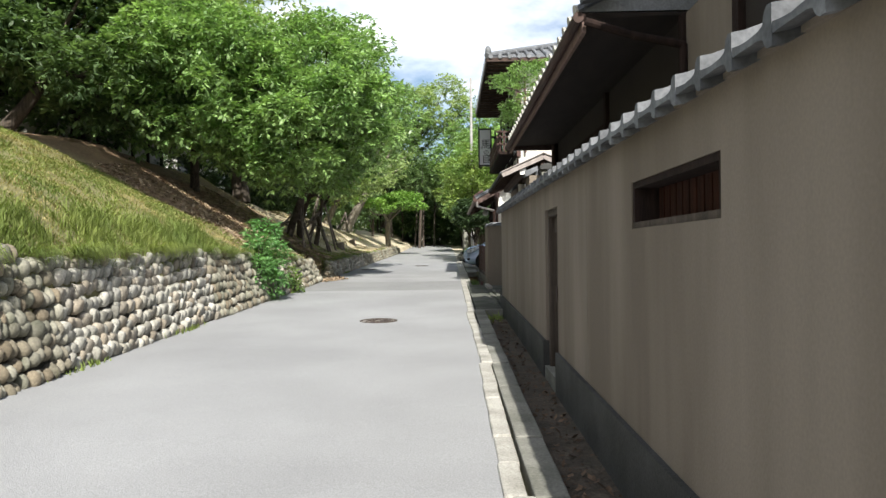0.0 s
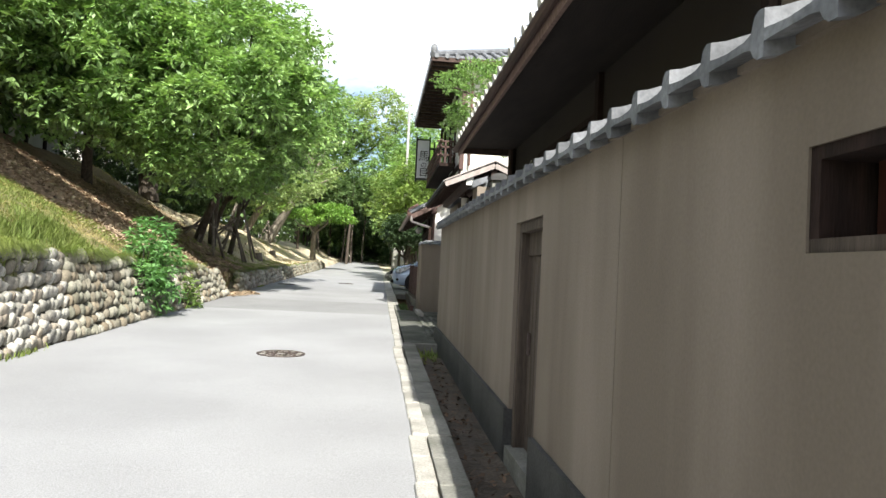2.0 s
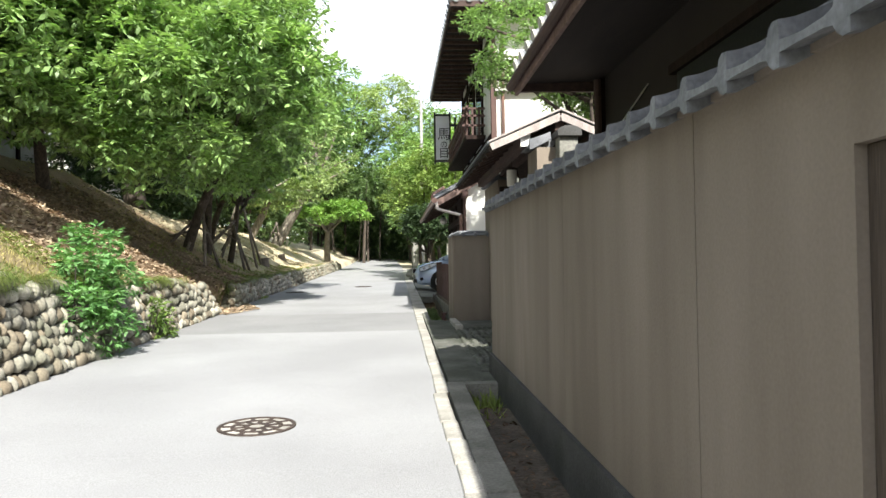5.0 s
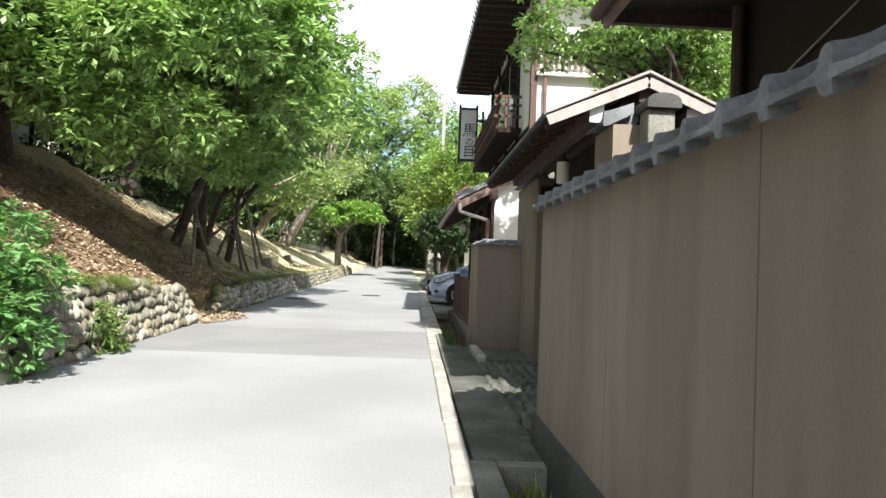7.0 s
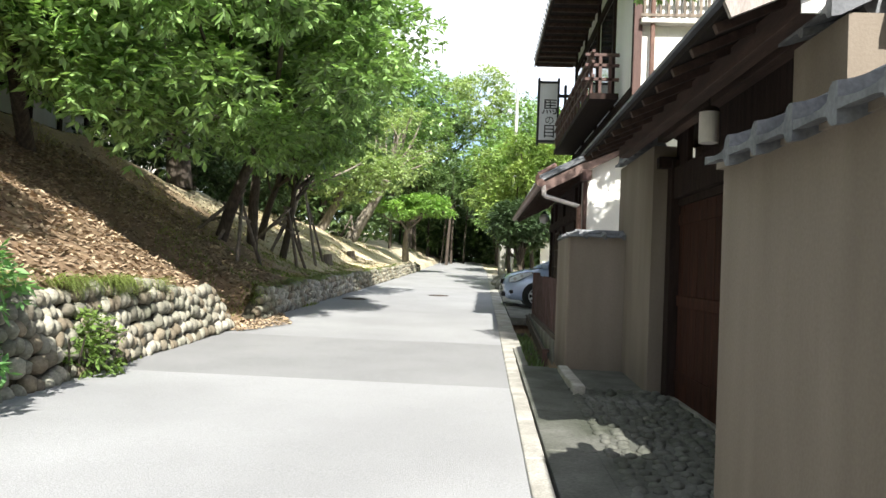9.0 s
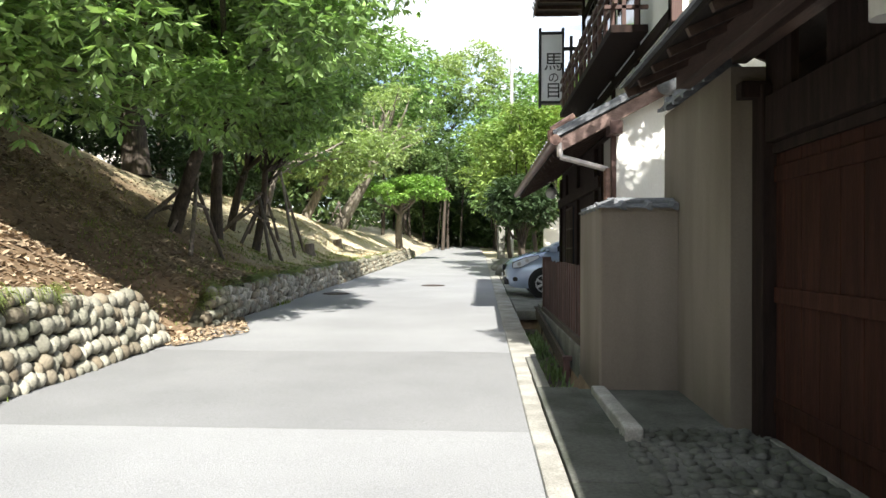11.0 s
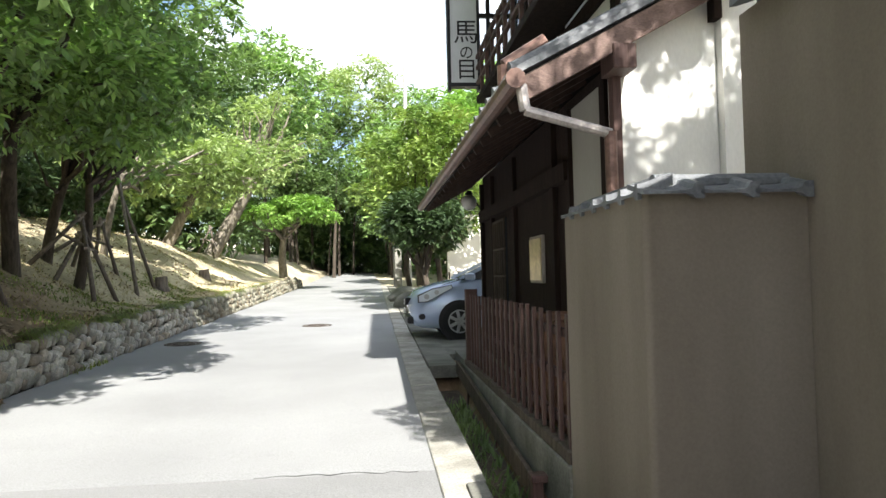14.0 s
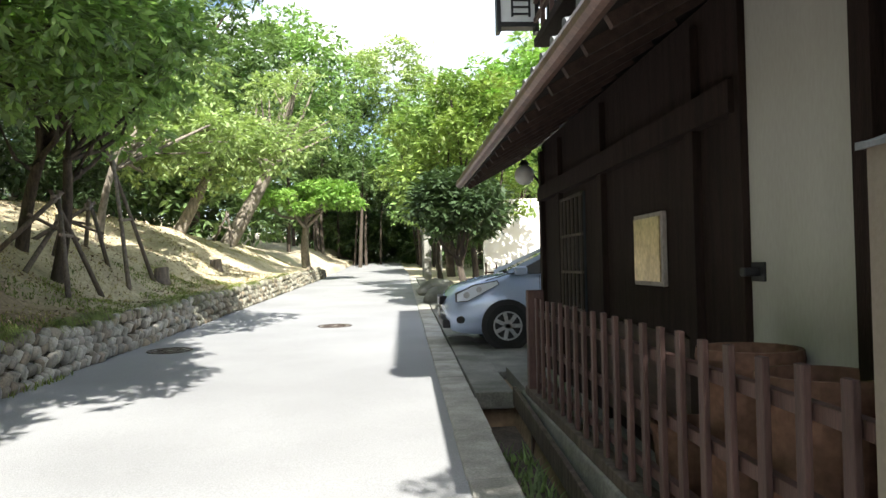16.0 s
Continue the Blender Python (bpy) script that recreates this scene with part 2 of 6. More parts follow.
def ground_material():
    """Turf on the near bank, brown leaf mould under the trees, dry sandy turf further up the lane; tree shade and far
    sunlight are tinted in too.
    """
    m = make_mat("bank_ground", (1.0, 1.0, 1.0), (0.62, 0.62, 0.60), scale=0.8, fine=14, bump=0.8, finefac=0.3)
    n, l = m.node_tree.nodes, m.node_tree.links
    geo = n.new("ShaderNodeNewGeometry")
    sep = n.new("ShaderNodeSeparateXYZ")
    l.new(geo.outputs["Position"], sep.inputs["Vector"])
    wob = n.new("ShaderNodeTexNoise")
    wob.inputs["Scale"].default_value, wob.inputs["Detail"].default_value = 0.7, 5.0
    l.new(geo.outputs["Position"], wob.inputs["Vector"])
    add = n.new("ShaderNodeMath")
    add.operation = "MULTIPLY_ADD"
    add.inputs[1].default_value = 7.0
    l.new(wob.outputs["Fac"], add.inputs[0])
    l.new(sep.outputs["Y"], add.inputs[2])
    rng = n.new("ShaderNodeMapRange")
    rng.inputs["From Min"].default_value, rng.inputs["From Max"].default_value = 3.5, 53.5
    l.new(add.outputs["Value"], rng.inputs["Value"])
    # Browns also carry the trees' shade, pale stops the sun on the far bank.
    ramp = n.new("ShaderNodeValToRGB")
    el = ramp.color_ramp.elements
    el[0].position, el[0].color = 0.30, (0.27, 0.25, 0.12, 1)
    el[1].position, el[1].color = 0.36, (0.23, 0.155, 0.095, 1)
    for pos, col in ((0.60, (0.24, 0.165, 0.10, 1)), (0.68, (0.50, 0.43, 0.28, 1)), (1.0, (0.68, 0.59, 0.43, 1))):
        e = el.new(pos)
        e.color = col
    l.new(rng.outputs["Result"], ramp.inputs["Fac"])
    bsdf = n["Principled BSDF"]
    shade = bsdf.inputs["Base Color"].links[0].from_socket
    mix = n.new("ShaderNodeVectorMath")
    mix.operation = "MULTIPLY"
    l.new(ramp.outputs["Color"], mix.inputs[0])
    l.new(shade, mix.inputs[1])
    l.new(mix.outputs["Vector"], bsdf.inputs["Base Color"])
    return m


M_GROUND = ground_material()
M_GLASS = bpy.data.materials.new("window_glass")
M_GLASS.use_nodes = True
M_GLASS.node_tree.nodes["Principled BSDF"].inputs["Base Color"].default_value = (0.03, 0.035, 0.04, 1)
M_GLASS.node_tree.nodes["Principled BSDF"].inputs["Roughness"].default_value = 0.05


# ---- building blocks ----
def box(bm, x0, x1, y0, y1, z0, z1, bevel=0.0, m=None):
    g = bmesh.ops.create_cube(bm, size=1.0)
    vs = g["verts"]
    for v in vs:
        v.co = Vector(((x0 + x1) / 2 + v.co.x * (x1 - x0), (y0 + y1) / 2 + v.co.y * (y1 - y0), (z0 + z1) / 2 + v.co.z * (z1 - z0)))
    if bevel:
        es = list({e for v in vs for e in v.link_edges})
        r = bmesh.ops.bevel(bm, geom=es, offset=bevel, segments=2, affect="EDGES", profile=0.5)
        vs = list({v for f in r["faces"] for v in f.verts} | {v for v in vs if v.is_valid})
    if m is not None:
        bmesh.ops.transform(bm, matrix=m, verts=[v for v in vs if v.is_valid])
    return vs


def rod(bm, p, q, r0, r1=None, n=8, cap=True):
    p, q = Vector(p), Vector(q)
    r1 = r0 if r1 is None else r1
    d = q - p
    g = bmesh.ops.create_cone(bm, cap_ends=cap, segments=n, radius1=r0, radius2=r1, depth=d.length)
    mat = Matrix.Translation((p + q) / 2) @ d.to_track_quat("Z", "Y").to_matrix().to_4x4()
    bmesh.ops.transform(bm, matrix=mat, verts=g["verts"])
    return g["verts"]


def beam(bm, p, q, w, h):
    """A square timber from p to q, w across and h deep."""
    p, q = Vector(p), Vector(q)
    d = q - p
    u = d.normalized()
    side = u.cross(Vector((0, 0, 1)))
    side = side.normalized() if side.length > 1e-3 else Vector((1, 0, 0))
    up = side.cross(u)
    vs = [bm.verts.new(c + side * sx * w / 2 + up * sz * h / 2) for c in (p, q) for sx, sz in ((-1, -1), (1, -1), (1, 1), (-1, 1))]
    for f in ((3, 2, 1, 0), (4, 5, 6, 7), (0, 1, 5, 4), (1, 2, 6, 5), (2, 3, 7, 6), (3, 0, 4, 7)):
        bm.faces.new([vs[i] for i in f])


def prism(bm, outline, axis, a, b):
    """Extrude a 2D outline along x, y or z from a to b."""
    def put(u, v, w):
        return {"x": (w, u, v), "y": (u, w, v), "z": (u, v, w)}[axis]
    va = [bm.verts.new(put(u, v, a)) for u, v in outline]
    vb = [bm.verts.new(put(u, v, b)) for u, v in outline]
    bm.faces.new(va)
    bm.faces.new(vb[::-1])
    for i in range(len(outline)):
        j = (i + 1) % len(outline)
        bm.faces.new((va[j], va[i], vb[i], vb[j]))


def mesh_of(name, bm, mat, smooth=False):
    bmesh.ops.recalc_face_normals(bm, faces=bm.faces)
    me = bpy.data.meshes.new(name)
    bm.to_mesh(me)
    bm.free()
    me.materials.append(mat)
    if smooth:
        me.polygons.foreach_set("use_smooth", [True] * len(me.polygons))
    return me


def part(name, bm, mat, parent, label="", smooth=False):
    ob = new(name, mesh_of(name, bm, mat, smooth))
    ob.parent = parent
    if label:
        ob["label"] = label
    return ob


def thing(name, label, category, group="", kind="", at=(0, 0, 0)):
    ob = new(name)
    ob.location = at
    ob.empty_display_size = 0.1
    return tagged(ob, label, category, group, kind)


def solid(name, bm, mat, label, category, group="", kind="", smooth=False):
    return tagged(new(name, mesh_of(name, bm, mat, smooth)), label, category, group, kind)


def arrays_mesh(name, verts, faces, mat, smooth=False):
    """A mesh from numpy arrays: verts (n, 3) and faces (m, 3 or 4)."""
    me = bpy.data.meshes.new(name)
    k = faces.shape[1]
    me.vertices.add(len(verts))
    me.vertices.foreach_set("co", verts.astype(np.float32).ravel())
    me.loops.add(faces.size)
    me.loops.foreach_set("vertex_index", faces.astype(np.int32).ravel())
    me.polygons.add(len(faces))
    me.polygons.foreach_set("loop_start", np.arange(0, faces.size, k, dtype=np.int32))
    me.materials.append(mat)
    me.update(calc_edges=True)
    me.validate()
    if smooth:
        me.polygons.foreach_set("use_smooth", [True] * len(me.polygons))
    return me


SLOPE = 0.0224


def road_z(y):
    return SLOPE * y


# ---- ground: one sheet to the horizon ----
def lerp(x, xs, ys):
    return float(np.interp(x, xs, ys))


FOOT_X = -4.15


def wall_height(y):
    """Height of the stone retaining walls above the road."""
    return lerp(y, (-20, 5, 12, 16, 20, 23.0, 23.5, 24.6, 25.6, 30, 36, 45, 55, 62), (1.35, 1.3, 1.25, 1.08, 0.88, 0.72, 0.02, 0.02, 0.58, 0.56, 0.5, 0.52, 0.6, 0.3))


def ground_z(x, y):
    base = road_z(min(y, 62.0)) + max(0.0, y - 62) * 0.03
    if x > 7.0:
        return base - 0.05 + 0.2 * (x - 7.0) * (1.0 if y > 34 else 0.3)
    if x > FOOT_X - 0.1:
        if 0.62 < x < 1.02 and (-20 < y < 14.3 or 21.3 < y < 27.6):
            return base - 0.42
        return base - 0.10
    d = FOOT_X - 0.32 - x
    wt = wall_height(y)
    if d < 0:
        return base + wt * min(1.0, (FOOT_X - 0.1 - x) / 0.22) - 0.05
    hump = lerp(y, (-20, 8, 13.5, 17, 21), (1.0, 1.0, 0.7, 0.25, 0.0))
    steep = 2.35 * (1 - math.exp(-d / 1.9)) + 0.28 * max(0, d - 2.2)
    crest = lerp(y, (0, 24, 34, 42, 50, 58, 70), (6.0, 5.6, 5.4, 4.6, 3.6, 2.2, 2.0))
    dd = min(d, crest)
    ledge = lerp(y, (20, 26, 30, 60), (0.0, 0.4, 1.0, 1.0))
    rise = lerp(y, (17, 21, 29, 34), (0.48, 0.60, 0.60, 0.47))
    gentle = rise * dd - ledge * 0.34 * min(dd, 1.0) + ledge * 0.08 * max(0.0, dd - 1.0) + 0.17 * max(0.0, d - crest)
    if 22.6 < y < 25.6:
        k = max(0.0, 1 - abs(y - 24.1) / 1.5)
        gentle *= 1 - 0.25 * k * max(0, 1 - d / 3)
    h = hump * steep + (1 - hump) * gentle
    h += lerp(y, (28, 36), (0.0, 0.22)) * noise.noise(Vector((x * 0.55, y * 0.45, 7))) * min(1, d)
    h += 0.10 * noise.noise(Vector((x * 0.7, y * 0.7, 0))) * min(1, d) + 0.04 * noise.noise(Vector((x * 2.3, y * 2.3, 4)))
    return base + wt + (max(wt, lerp(y, (20, 23, 27), (0.8, 0.66, 0.58))) - wt) * min(1.0, d / 2.2) + h


def build_ground():
    xs = np.concatenate([[-1500, -500, -200, -120, -80, -60], np.arange(-46, -16, 2.0), np.arange(-16, -4.6, 0.3),
                         [-4.58, -4.5, -4.44, -4.38, -4.30, -4.24, -4.1, -2, 0.3, 0.6, 0.64, 0.98, 1.04, 2, 4, 7, 10, 14, 20, 30, 60, 120, 500, 1500]])
    ys = np.concatenate([[-1500, -300, -100, -40], np.arange(-20, 4, 2.0), np.arange(4, 62, 0.35), np.arange(62, 100, 2.0), [110, 130, 180, 300, 800, 1500]])
    v = np.array([(x, y, ground_z(max(-60, min(40, x)), max(-30, min(130, y)))) for y in ys for x in xs])
    nx = len(xs)
    f = np.array([(j * nx + i, j * nx + i + 1, (j + 1) * nx + i + 1, (j + 1) * nx + i) for j in range(len(ys) - 1) for i in range(nx - 1)])
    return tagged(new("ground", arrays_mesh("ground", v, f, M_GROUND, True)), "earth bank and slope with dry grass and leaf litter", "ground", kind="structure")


build_ground()


def strip(x0s, x1s, ys, dz0, dz1):
    """A slab that follows the road: its left and right edges at each y."""
    bm = bmesh.new()
    rows = []
    for x0, x1, y in zip(x0s, x1s, ys):
        z = road_z(min(y, 62.0)) + max(0.0, y - 62) * 0.03
        rows.append([bm.verts.new(c) for c in ((x0, y, z + dz1), (x1, y, z + dz1), (x1, y, z + dz0), (x0, y, z + dz0))])
    for a, b in zip(rows, rows[1:]):
        for i in range(4):
            j = (i + 1) % 4
            bm.faces.new((a[i], a[j], b[j], b[i]))
    bm.faces.new(rows[0])
    bm.faces.new(rows[-1][::-1])
    return bm


def road_part(name, y0, y1, mat, label):
    ys = list(np.linspace(y0, y1, max(2, int((y1 - y0) / 2) + 1)))
    left = [FOOT_X - 0.05 - max(0, (y - 60)) * 0.05 for y in ys]
    right = [0.36 - max(0, (y - 60)) * 0.02 for y in ys]
    return solid(name, strip(left, right, ys, -0.25, 0.0), mat, label, "road", kind="structure")


road_part("road", -25, 19.35, M_ASPHALT, "pale sunlit asphalt lane")
road_part("road_patch", 19.355, 22.95, M_PATCH, "darker resurfaced asphalt patch across the lane")
road_part("road_upper", 22.955, 120, M_ASPHALT, "pale asphalt lane climbing gently into the woods")

# ---- crack and painted leaf shadow in the asphalt ----
def crack(pts, width, label):
    bm = bmesh.new()
    rng = random.Random(3)
    prev = None
    for (x0, y0), (x1, y1) in zip(pts, pts[1:]):
        for u in np.linspace(0, 1, 9)[:-1]:
            x, y = x0 + (x1 - x0) * u + rng.uniform(-0.025, 0.025), y0 + (y1 - y0) * u + rng.uniform(-0.03, 0.03)
            w = width * rng.uniform(0.4, 1.2)
            across = Vector((y1 - y0, -(x1 - x0), 0)).normalized() * w
            cur = [bm.verts.new(Vector((x, y, road_z(y) + 0.004)) + across), bm.verts.new(Vector((x, y, road_z(y) + 0.004)) - across)]
            if prev:
                bm.faces.new((prev[0], cur[0], cur[1], prev[1]))
            prev = cur
    solid("road_crack", bm, M_CRACK, label, "crack", kind="structure")


# Seam crack; the leaf shadow cast across here is drawn into the same line.
crack([(-0.9, 22.95), (-0.4, 22.97), (0.28, 22.93)], 0.006, "thin dark line along the asphalt seam, crack and painted leaf shadow")


# ---- kerb, gutter and forecourt ----
def kerbs():
    group = thing("kerb", "worn pale concrete kerb along the lane", "kerb", kind="structure")
    y = -8.0
    k = 0
    while y < 58:
        L = 0.6 if y < 14 else 1.2
        wide = lerp(y, (0, 14, 22.0, 22.6, 60), (0.13, 0.14, 0.16, 0.3, 0.3))
        bm = bmesh.new()
        j = 0.018 * math.sin(y * 0.9) + 0.01 * math.sin(y * 2.3 + 1) + random.uniform(-0.012, 0.012) if y < 15 else random.uniform(-0.006, 0.006)
        vs = box(bm, 0.302 + j, 0.302 + wide + j, y + 0.004, y + L - 0.004, -0.2, 0.026 + random.uniform(-0.012, 0.006), 0.016)
        for v in bm.verts:
            v.co.z += road_z(v.co.y)
        part("kerb_stone", bm, M_KERB, group)
        y += L


kerbs()


def slab_row(name, x0, x1, y0, y1, L, top, mat, label):
    g = thing(name, label, "pavement", kind="structure")
    y = y0
    while y < y1 - 0.05:
        e = min(y + L, y1)
        bm = bmesh.new()
        tip = random.uniform(-0.008, 0.008)
        box(bm, x0, x1, y + 0.005, e - 0.005, top - 0.16, top + tip, 0.01)
        for v in bm.verts:
            v.co.z += road_z(v.co.y)
        part("slab", bm, mat, g)
        y = e
    return g


slab_row("gutter_slabs", 0.445, 0.64, -8, 14.2, 0.6, 0.015, M_CONC, "stained concrete gutter slabs beside the wall")
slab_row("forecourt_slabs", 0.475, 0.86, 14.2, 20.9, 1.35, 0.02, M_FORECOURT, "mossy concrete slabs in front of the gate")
slab_row("ditch_edge_slabs", 0.475, 0.6, 20.9, 22.6, 0.85, 0.02, M_CONC, "narrow concrete slabs along the open ditch")
slab_row("far_pavement", 0.62, 1.0, 27.6, 58, 1.2, 0.025, M_CONC, "concrete pavement slabs past the fence")
slab_row("parking_apron", 1.0, 5.5, 29.0, 34.5, 1.8, -0.01, M_CONC, "concrete parking apron beside the lane")


def plain(name, x0, x1, y0, y1, z0, z1, mat, label, category, kind="structure", slope=True):
    bm = bmesh.new()
    box(bm, x0, x1, y0, y1, z0, z1)
    if slope:
        for v in bm.verts:
            v.co.z += road_z(v.co.y)
    return solid(name, bm, mat, label, category, kind=kind)


M_SOIL = make_mat("ditch_soil", (0.10, 0.08, 0.06), (0.05, 0.042, 0.032), scale=4, fine=30, bump=0.8, finefac=0.4)
plain("ditch_bed", 0.645, 1.0, -8, 13.35, -0.3, -0.10, M_SOIL, "dark soil filling the ditch at the wall foot", "soil")
plain("ditch_bed_far", 0.605, 1.0, 21.25, 27.6, -0.4, -0.3, M_SOIL, "dark weedy soil in the open ditch", "soil")
plain("ditch_end", 0.645, 0.99, 14.05, 14.2, -0.4, 0.01, M_CONC, "concrete end of the ditch", "ditch")
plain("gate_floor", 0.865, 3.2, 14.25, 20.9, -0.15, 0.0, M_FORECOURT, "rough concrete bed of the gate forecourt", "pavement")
plain("yard_floor", 1.12, 5.5, 21.0, 29.0, -0.15, 0.05, M_CONC, "concrete yard behind the fence", "pavement")


def cobbles():
    g = thing("gate_cobbles", "rounded cobbles set in the gate forecourt", "cobbles", kind="structure")
    shapes = []
    for k in range(6):
        bm = bmesh.new()
        bmesh.ops.create_icosphere(bm, subdivisions=1, radius=1.0)
        for v in bm.verts:
            v.co *= 1 + 0.18 * noise.noise(v.co * 1.3 + Vector((k * 7, 0, 0)))
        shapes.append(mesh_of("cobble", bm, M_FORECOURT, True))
    n = 0
    y = 14.9
    while y < 19.5 and n < 290:
        x = 0.98
        while x < 2.0:
            ob = new("cobble", random.choice(shapes))
            ob.parent = g
            s = random.uniform(0.045, 0.066)
            ob.location = (x + random.uniform(-0.02, 0.02), y + random.uniform(-0.03, 0.03), road_z(y) + 0.002)
            ob.rotation_euler = (0, 0, random.uniform(0, 6))
            ob.scale = (s * 1.2, s, 0.035)
            n += 1
            x += random.uniform(0.12, 0.15)
        y += 0.13


def manhole(cx, cy, r):
    t = thing("manhole_cover", "round rust-brown iron manhole cover set in asphalt", "manhole cover", "covers in the lane", at=(cx, cy, road_z(cy)))
    t.rotation_euler = (math.atan(SLOPE), 0, 0)
    bm = bmesh.new()
    rod(bm, (0, 0, -0.05), (0, 0, 0.004), r, r, 40)
    part("plate", bm, M_KERB, t)
    def ring(ro, ri, z):
        b = bmesh.new()
        n = 40
        vs = []
        for i in range(n):
            a = 2 * math.pi * i / n
            c, s = math.cos(a), math.sin(a)
            vs.append([b.verts.new(p) for p in ((c * ro, s * ro, 0.0), (c * ro, s * ro, z), (c * ri, s * ri, z), (c * ri, s * ri, 0.0))])
        for i in range(n):
            A, C = vs[i], vs[(i + 1) % n]
            for k in range(3):
                b.faces.new((A[k], C[k], C[k + 1], A[k + 1]))
        return b
    part("rim", ring(r, r * 0.9, 0.012), M_IRON, t)
    part("rib_ring", ring(r * 0.66, r * 0.56, 0.011), M_IRON, t)
    part("rib_ring", ring(r * 0.32, r * 0.2, 0.011), M_IRON, t)
    for i in range(10):
        a = math.pi * 2 * i / 10
        b = bmesh.new()
        box(b, r * 0.63, r * 0.92, -0.018, 0.018, 0, 0.011, m=Matrix.Rotation(a, 4, "Z"))
        part("rib", b, M_IRON, t)
        b = bmesh.new()
        box(b, r * 0.3, r * 0.58, -0.018, 0.018, 0, 0.011, m=Matrix.Rotation(a + 0.3, 4, "Z"))
        part("rib", b, M_IRON, t)
    return t


manhole(-1.24, 12.45, 0.32)
manhole(-1.38, 34.6, 0.33)
manhole(-3.55, 31.6, 0.33)


# ---- the long plastered wall ----
WX = 1.03


def top_z(y):
    return 2.09 + 0.0115 * y


def plinth_z(y):
    return 0.365 + 0.0135 * y


def wall_piece(bm, y0, y1, z0, z1, x0=WX, x1=WX + 0.3):
    """A wall block whose bottom and top are functions of y (or numbers)."""
    f0 = z0 if callable(z0) else (lambda y: z0)
    f1 = z1 if callable(z1) else (lambda y: z1)
    vs = [bm.verts.new((x, y, z)) for y in (y0, y1) for x, z in ((x0, f0(y)), (x1, f0(y)), (x1, f1(y)), (x0, f1(y)))]
    for f in ((0, 1, 2, 3), (7, 6, 5, 4), (0, 4, 5, 1), (1, 5, 6, 2), (2, 6, 7, 3), (3, 7, 4, 0)):
        bm.faces.new([vs[i] for i in f])


def long_wall():
    w = thing("wall_east", "ochre plastered garden wall, streaked by rain", "wall", kind="structure")
    joints = [-8.0, -3.0, 1.2, 5.55, 8.9, 11.05, 12.75, 14.78]
    low = lambda y: road_z(y) - 0.3
    for a, b in zip(joints, joints[1:]):
        a2, b2 = a + 0.004, b - 0.004
        bm = bmesh.new()
        if a < 3 < b:
            wall_piece(bm, a2, 2.79, plinth_z, top_z)
            wall_piece(bm, 2.79, 4.16, plinth_z, 1.565)
            wall_piece(bm, 2.79, 4.16, 1.825, top_z)
            wall_piece(bm, 4.16, b2, plinth_z, top_z)
        elif a < 7.5 < b:
            wall_piece(bm, a2, 7.06, plinth_z, top_z)
            wall_piece(bm, 7.06, 7.96, 1.875, top_z)
            wall_piece(bm, 7.96, b2, plinth_z, top_z)
        else:
            wall_piece(bm, a2, b2, plinth_z, top_z)
        part("plaster_panel", bm, M_PLASTER, w)
    bm = bmesh.new()
    for a, b in ((-8, 2.7), (4.25, 7.0), (8.0, 14.7)):
        wall_piece(bm, a, b, low, top_z, WX + 0.01, WX + 0.25)
    part("core", bm, M_PLINTH, w)
    for a, b in ((-8, 7.06), (7.96, 14.80)):
        bm = bmesh.new()
        wall_piece(bm, a, b, low, plinth_z, WX - 0.035, WX + 0.31)
        part("plinth", bm, M_PLINTH, w, "dark grey concrete plinth")
    bm = bmesh.new()
    wall_piece(bm, 7.06, 7.96, low, 0.2, WX - 0.02, WX + 0.3)
    part("threshold", bm, M_CONC, w)
    return w


long_wall()


def wall_window():
    t = thing("window_1", "narrow horizontal slit window with brown wooden slats", "window", kind="structure")
    bm = bmesh.new()
    box(bm, 1.038, 1.24, 2.79, 4.16, 1.565, 1.60)
    part("window_sill", bm, M_GREYWOOD, t)
    bm = bmesh.new()
    box(bm, 1.038, 1.24, 2.79, 4.16, 1.79, 1.825)
    part("window_frame", bm, M_DARKWOOD, t)
    for y in (2.79, 4.12):
        bm = bmesh.new()
        box(bm, 1.038, 1.24, y, y + 0.04, 1.60, 1.79)
        part("jamb", bm, M_DARKWOOD, t)
    y = 2.86
    while y < 4.1:
        bm = bmesh.new()
        box(bm, 1.17, 1.19, y, y + 0.085, 1.60, 1.79)
        part("slat", bm, M_GATEWOOD, t)
        y += 0.105
    bm = bmesh.new()
    box(bm, 1.27, 1.29, 2.80, 4.15, 1.57, 1.82)
    part("backing", bm, M_BLACK, t)


wall_window()


def wall_door():
    t = thing("door_1", "closed weathered plank door set deep in the wall", "door", kind="structure")
    for y in (7.06, 7.88):
        bm = bmesh.new()
        box(bm, 1.06, 1.20, y, y + 0.08, 0.18, 1.875, 0.006)
        part("jamb", bm, M_GREYWOOD, t)
    bm = bmesh.new()
    box(bm, 1.05, 1.20, 7.14, 7.88, 1.80, 1.87, 0.006)
    part("door_head", bm, M_GREYWOOD, t)
    bm = bmesh.new()
    box(bm, 1.12, 1.17, 7.14, 7.88, 1.63, 1.80, 0.004)
    part("head_board", bm, M_GREYWOOD, t)
    y = 7.142
    while y < 7.87:
        bm = bmesh.new()
        box(bm, 1.14, 1.17, y, y + 0.118, 0.2, 1.63, 0.004)
        part("plank", bm, M_GREYWOOD, t)
        y += 0.1225
    bm = bmesh.new()
    box(bm, 1.115, 1.14, 7.77, 7.80, 0.9, 1.06, 0.006)
    part("door_handle", bm, M_IRON, t, "rusty iron pull handle")


wall_door()


